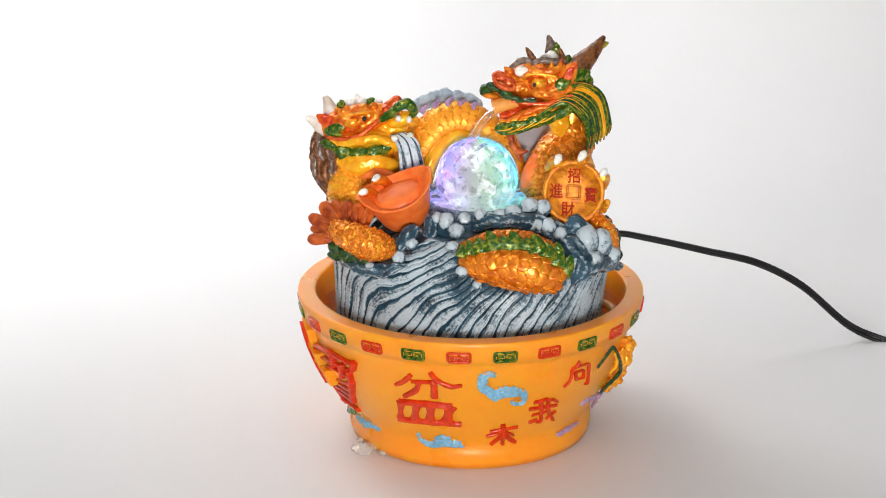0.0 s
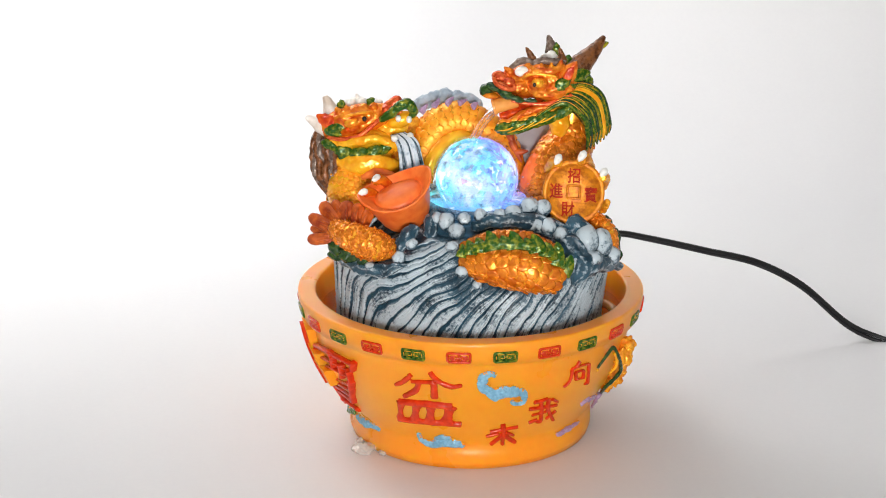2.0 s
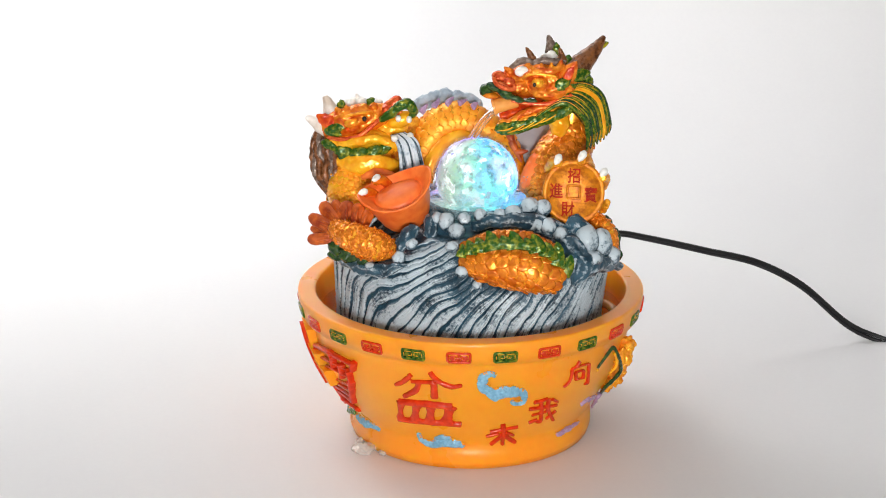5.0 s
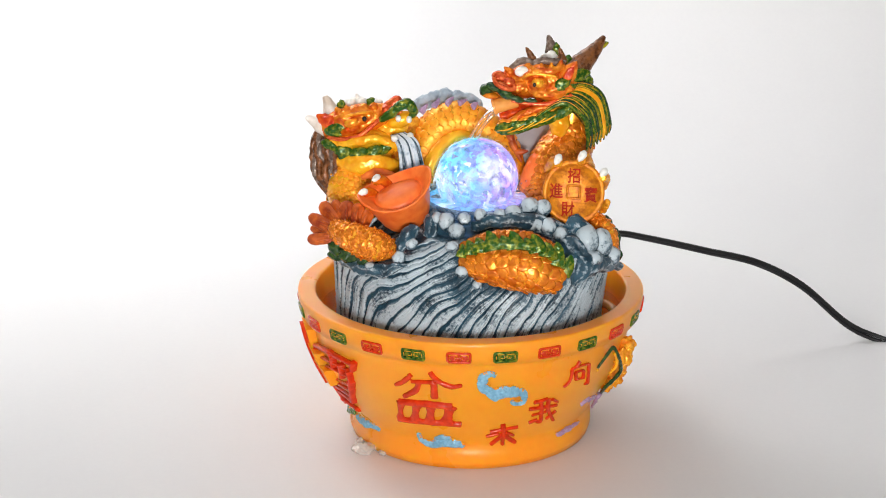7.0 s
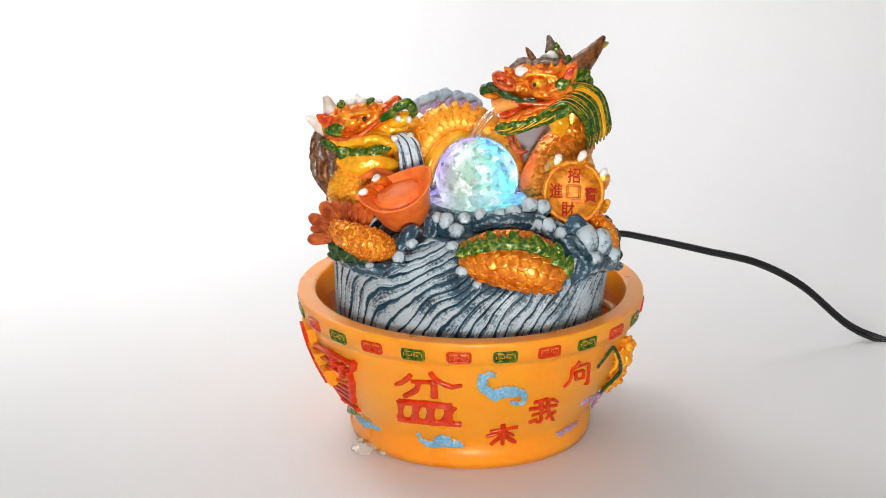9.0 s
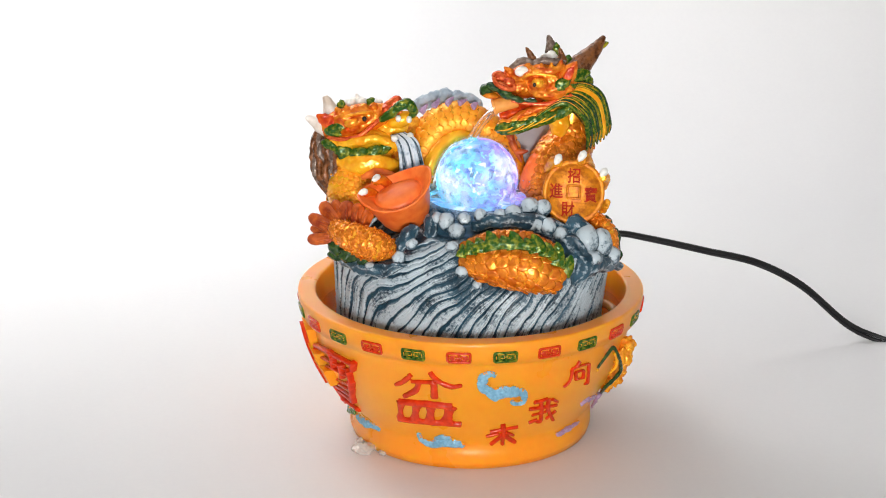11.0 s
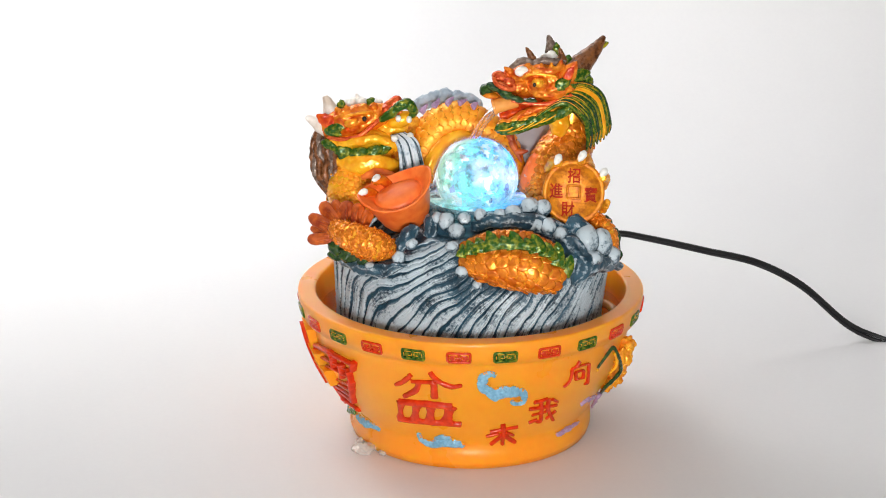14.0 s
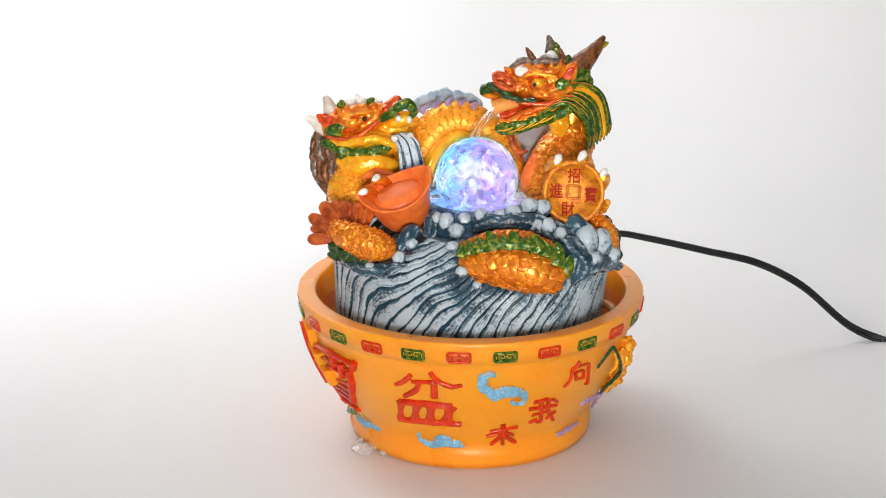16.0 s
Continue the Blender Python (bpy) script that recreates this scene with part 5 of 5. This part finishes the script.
def coin():
    c = Vector((0.0563, -0.0360, 0.1530))
    m = 0.97 * look(c, c * 2 - Vector((-0.05, -1.10, 0.40))).to_3x3()

    def at(x, y, h):
        return c + m @ Vector((x, y, h))
    rings = []
    for r, h in ((0.0155, -0.0030), (0.0172, -0.0026), (0.0178, -0.0012), (0.0178, 0.0006), (0.0172, 0.0013), (0.0158, 0.0014), (0.0150, 0.0009), (0.0148, 0.0002), (0.0050, 0.0002)):
        rings.append([at(r * math.cos(2 * math.pi * j / 72), r * 1.04 * math.sin(2 * math.pi * j / 72), h + 0.00015 * noise.noise(Vector((j * 0.7, r * 300, 0)))) for j in range(72)])
    ob = part("coin", Shape().grid(rings), COINGOLD, fountain, "large gold lucky coin with red characters")
    sq = Shape()
    e = 0.0036
    for a, b in (((-e, -e), (e, -e)), ((e, -e), (e, e)), ((e, e), (-e, e)), ((-e, e), (-e, -e))):
        sq.tube([at(*a, 0.0004), at((a[0] + b[0]) / 2, (a[1] + b[1]) / 2, 0.0004), at(*b, 0.0004)], 0.0007, 8, 3)
    part("square_frame", sq, COINGOLD, ob)
    for text, x, y in (("招", 0.0000, 0.0094), ("財", -0.0030, -0.0098), ("進", -0.0098, 0.0005), ("寶", 0.0098, -0.0012)):
        s = Shape()
        v, s.f = letter_mesh(text, 0.0092, 0.0008, 0.014)
        s.v = [at(px * 0.85 + x, py + y, h + 0.0002) for px, py, h in v]
        part("character", s, LETTER, ob, "raised red Chinese character")
    paw = Shape()
    paw.tube([(0.0432, -0.0260, 0.1632), (0.0453, -0.0320, 0.1688), (0.0481, -0.0370, 0.1702)], [0.0033, 0.0033, 0.0026]).tube([(0.0650, -0.0200, 0.1615), (0.0631, -0.0280, 0.1690), (0.0601, -0.0350, 0.1709)], [0.0046, 0.0039, 0.0029]).tube([(0.0732, -0.0240, 0.1528), (0.0738, -0.0300, 0.1595), (0.0713, -0.0370, 0.1618)], [0.0033, 0.0033, 0.0026])
    paw.tube([(0.0454, -0.0300, 0.1341), (0.0472, -0.0360, 0.1373), (0.0486, -0.0380, 0.1392)], [0.0026, 0.0029, 0.0023]).tube([(0.0734, -0.0260, 0.1395), (0.0748, -0.0300, 0.1440), (0.0757, -0.0340, 0.1472)], [0.0026, 0.0026, 0.0013])
    grip = part("claw_foot", paw, GOLD, fountain, "gold claw foot gripping the coin", 0.0006)
    for a, b in (((0.0487, -0.0360, 0.1744), (0.0455, -0.0400, 0.1697)), ((0.0625, -0.0340, 0.1758), (0.0586, -0.0380, 0.1711)), ((0.0744, -0.0360, 0.1660), (0.0705, -0.0400, 0.1633))):
        part("claw", Shape().leaf(a, b, 0.0023, 0.8), WHITE, grip, "white claw")


coin()
LEG = [(0.0625, -0.0200, 0.1334), (0.0701, -0.0260, 0.1319), (0.0762, -0.0300, 0.1275), (0.0798, -0.0280, 0.1175)]
leg = part("leg", Shape().tube(LEG, [0.0065, 0.0059, 0.0049, 0.0026], 16, 8), GOLD, fountain, "gold dragon leg", 0.0006)
scale_pieces(leg, LEG, [0.0065, 0.0059, 0.0049, 0.0026], 0.0036, COPPERSCALE)
part("leg_fin", Shape().leaf((0.0724, -0.0160, 0.1311), (0.0802, -0.0200, 0.1277), 0.0046, 0.6).leaf((0.0767, -0.0200, 0.1277), (0.0838, -0.0220, 0.1176), 0.0046, 0.6).leaf((0.0793, -0.0220, 0.1189), (0.0847, -0.0220, 0.1082), 0.0039, 0.6), DARKGREEN, leg, "dark green leg fin", 0.0005)

# ---- ball, lamp and water ----
BALL = Vector((0.0032, -0.0120, 0.1540))
BALL_R = 0.0245
ball = part("crystal_ball", Shape().blob((0, 0, 0), BALL_R, seg=64), GLASS)
tagged(ball, "clear crackled glass ball glowing on a film of water", "glass ball")
ball.location = BALL
flakes = Shape()
for i in range(46):
    n = Vector((random.gauss(0, 1), random.gauss(0, 1), random.gauss(0, 1))).normalized()
    p = n * BALL_R * random.uniform(0.955, 0.975)
    lean = (n + Vector((random.gauss(0, 1), random.gauss(0, 1), random.gauss(0, 1))) * 0.22).normalized()
    u = lean.orthogonal().normalized()
    w = lean.cross(u)
    s, spin, count = random.choice((0.0014, 0.0022, 0.0032, 0.0044, 0.0058)) * random.uniform(0.8, 1.2), random.uniform(0, 6), random.choice((3, 4, 4, 5))
    rim = []
    for q in range(count):
        a = spin + 2 * math.pi * q / count + random.uniform(-0.4, 0.4)
        k = s * random.uniform(0.6, 1.3)
        rim.append(p + u * math.cos(a) * k + w * math.sin(a) * k * 0.7)
    rim = [q if q.length < BALL_R * 0.985 else q * (BALL_R * 0.985 / q.length) for q in rim]
    flakes.grid([rim, [q - lean * 0.0002 for q in rim]])
flake_ob = part("crackle_flakes", flakes, SHARD, ball, "milky crackle flakes inside the glass", kind="stuff")
flake_ob.data.polygons.foreach_set("use_smooth", [False] * len(flake_ob.data.polygons))
# added glowing ring under the film, so the water takes the lamp's colour
glow_ring = [[(r * math.cos(2 * math.pi * j / 64), r * math.sin(2 * math.pi * j / 64), h) for j in range(64)] for r, h in ((0.012, -0.0102), (0.0268, -0.0099), (0.0280, -0.0106), (0.0268, -0.0114), (0.012, -0.0116))]
lamp = part("colour_lamp", Shape().blob((0, 0, 0), BALL_R * 0.95, seg=48).grid(glow_ring), GLOW, fountain, "glowing colour-changing lamp")
lamp.location = BALL


def skirt():
    """The film of water that wells up round the ball."""
    rings = []
    for r, h in ((0.0232, 0.0030), (0.0246, 0.0012), (0.0262, 0.0), (0.0285, -0.0012), (0.0315, -0.0030), (0.0330, -0.0050)):
        rings.append([(r * math.cos(a) * (1 + 0.02 * math.sin(5 * a)), r * math.sin(a) * (1 + 0.02 * math.sin(5 * a)), h + 0.0005 * math.sin(9 * a + r * 900) + 0.0004 * math.sin(4 * a - r * 400)) for a in (2 * math.pi * j / 96 for j in range(96))])
    return Shape().grid(rings, caps=False)


ripple = tagged(part("water_film", skirt(), FILMWATER), "clear film of running water round the ball", "water")
FILM = Vector((BALL.x, BALL.y, 0.1470))
ripple.location = FILM
stream = tagged(new("water_stream"), "thin clear stream of water falling from the spout", "water")
OUTLET = Vector((0.0125, -0.0080, 0.1937))
stream.location = OUTLET
for line, radii in (([(0.0138, -0.0080, 0.1937), (0.0100, -0.0085, 0.1912), (0.0053, -0.0095, 0.1866), (0.0014, -0.0110, 0.1811), (-0.0008, -0.0120, 0.1771)], [0.0016, 0.0012, 0.0009, 0.0008, 0.0013]), ([(0.0138, -0.0080, 0.1927), (0.0110, -0.0090, 0.1894), (0.0078, -0.0100, 0.1857), (0.0049, -0.0115, 0.1815), (0.0027, -0.0120, 0.1771)], [0.0016, 0.0013, 0.0010, 0.0010, 0.0015])):
    part("strand", Shape().tube([Vector(q) - OUTLET for q in line], radii, 12, 8), JET, stream)

drops = []
for i in range(7):
    drop = part("water_drop", Shape().blob((0, 0, 0), 0.00035 + 0.00006 * (i % 3), seg=10), JET)
    drops.append(tagged(drop, "tiny clear splash drop beside the ball", "water drop", "splash drops"))

pool = Shape().grid([[(r * math.cos(2 * math.pi * j / 120), r * math.sin(2 * math.pi * j / 120), 0.0720 + 0.0004 * math.sin(7 * math.pi * j / 30 + r * 700)) for j in range(120)] for r in (0.060, 0.070, 0.078, 0.084, 0.0879)], caps=False)
tagged(part("bowl_water", pool, WATER), "shallow clear water standing in the bowl", "water")
hose = Shape().tube([(0.070, 0.024, 0.066), (0.079, 0.012, 0.0705), (0.0835, -0.004, 0.0710), (0.081, -0.020, 0.069)], 0.0026, 12, 8)
part("inner_hose", hose, SPOUT, fountain, "amber hose lying in the water")

# ---- clear plastic foot at the bowl's edge ----
gel = Shape()
for p, r in (((-0.0653, -0.0440, 0.0), 0.0039), ((-0.0600, -0.0456, 0.0), 0.0049), ((-0.0557, -0.0408, 0.0), 0.0039), ((-0.0502, -0.0487, 0.0), 0.0029), ((-0.0631, -0.0327, 0.0), 0.0033), ((-0.0594, -0.0278, 0.0), 0.0042)):
    gel.blob((p[0], p[1], r * 0.55), (r, r * 0.9, r * 0.6), lump=0.7)
tagged(part("plastic_scrap", gel, GEL, fuse=0.0007), "crumpled clear plastic lump at the foot of the bowl", "plastic scrap")

# ---- power cord ----
CORD = [(0.0739, 0.0850, 0.0864), (0.0919, 0.0900, 0.0889), (0.1142, 0.1000, 0.0823), (0.1529, 0.1200, 0.0676), (0.1875, 0.1300, 0.0562), (0.2187, 0.1350, 0.0386), (0.2503, 0.1370, 0.0112), (0.2759, 0.1350, 0.0000), (0.3223, 0.1200, -0.0121)]
twin = Shape()
for k in (-1, 1):
    twin.tube([(x, y - k * 0.0003 * math.sin(i * 0.9), z + 0.0002 + k * (0.0006 + 0.0011 * i / 8)) for i, (x, y, z) in enumerate(CORD)], 0.0014, 12, 8)
part("power_cord", twin, BLACK)
tagged(bpy.data.objects["power_cord"], "black rubber power cord running from the fountain across the paper", "power cord")


# ---- what moves ----
def motions():
    walk(ball, [(i * 0.5, Matrix.Translation(BALL) @ Matrix.Rotation(radians(68 * i), 4, Vector((0.8, -0.2, 0.55)).normalized())) for i in range(33)])
    walk(ripple, [(i * 0.5, Matrix.Translation(FILM) @ Matrix.Rotation(radians(37 * i), 4, "Z")) for i in range(33)])
    walk(stream, [(i * 0.25, Matrix.Translation(OUTLET) @ Euler((radians(1.6 * math.sin(2.1 * i)), radians(1.2 * math.sin(1.3 * i + 1)), radians(3 * math.sin(1.7 * i)))).to_matrix().to_4x4()) for i in range(65)])
    for n, drop in enumerate(drops):
        side = 1 if n % 3 else -1
        rows = []
        for i in range(161):
            hop = (i * 0.1 * (1.35 + 0.11 * n) + 0.37 * n) % 1.0
            swing = hop if int(i * 0.1 * (1.35 + 0.11 * n) + 0.37 * n) % 2 == 0 else 1 - hop
            rows.append((i * 0.1, pose(BALL.x + side * (0.022 + 0.009 * swing), BALL.y - 0.006 - 0.002 * n, 0.1440 + 0.016 * (1 + 0.15 * n) * 4 * hop * (1 - hop) * 0.6)))
        walk(drop, rows)
    walk(lamp, [(i * 0.5, Matrix.Translation(BALL) @ Matrix.Rotation(radians(90 - 83.72 * (i * 0.5 + 0.1)), 4, "Z")) for i in range(33)])


motions()
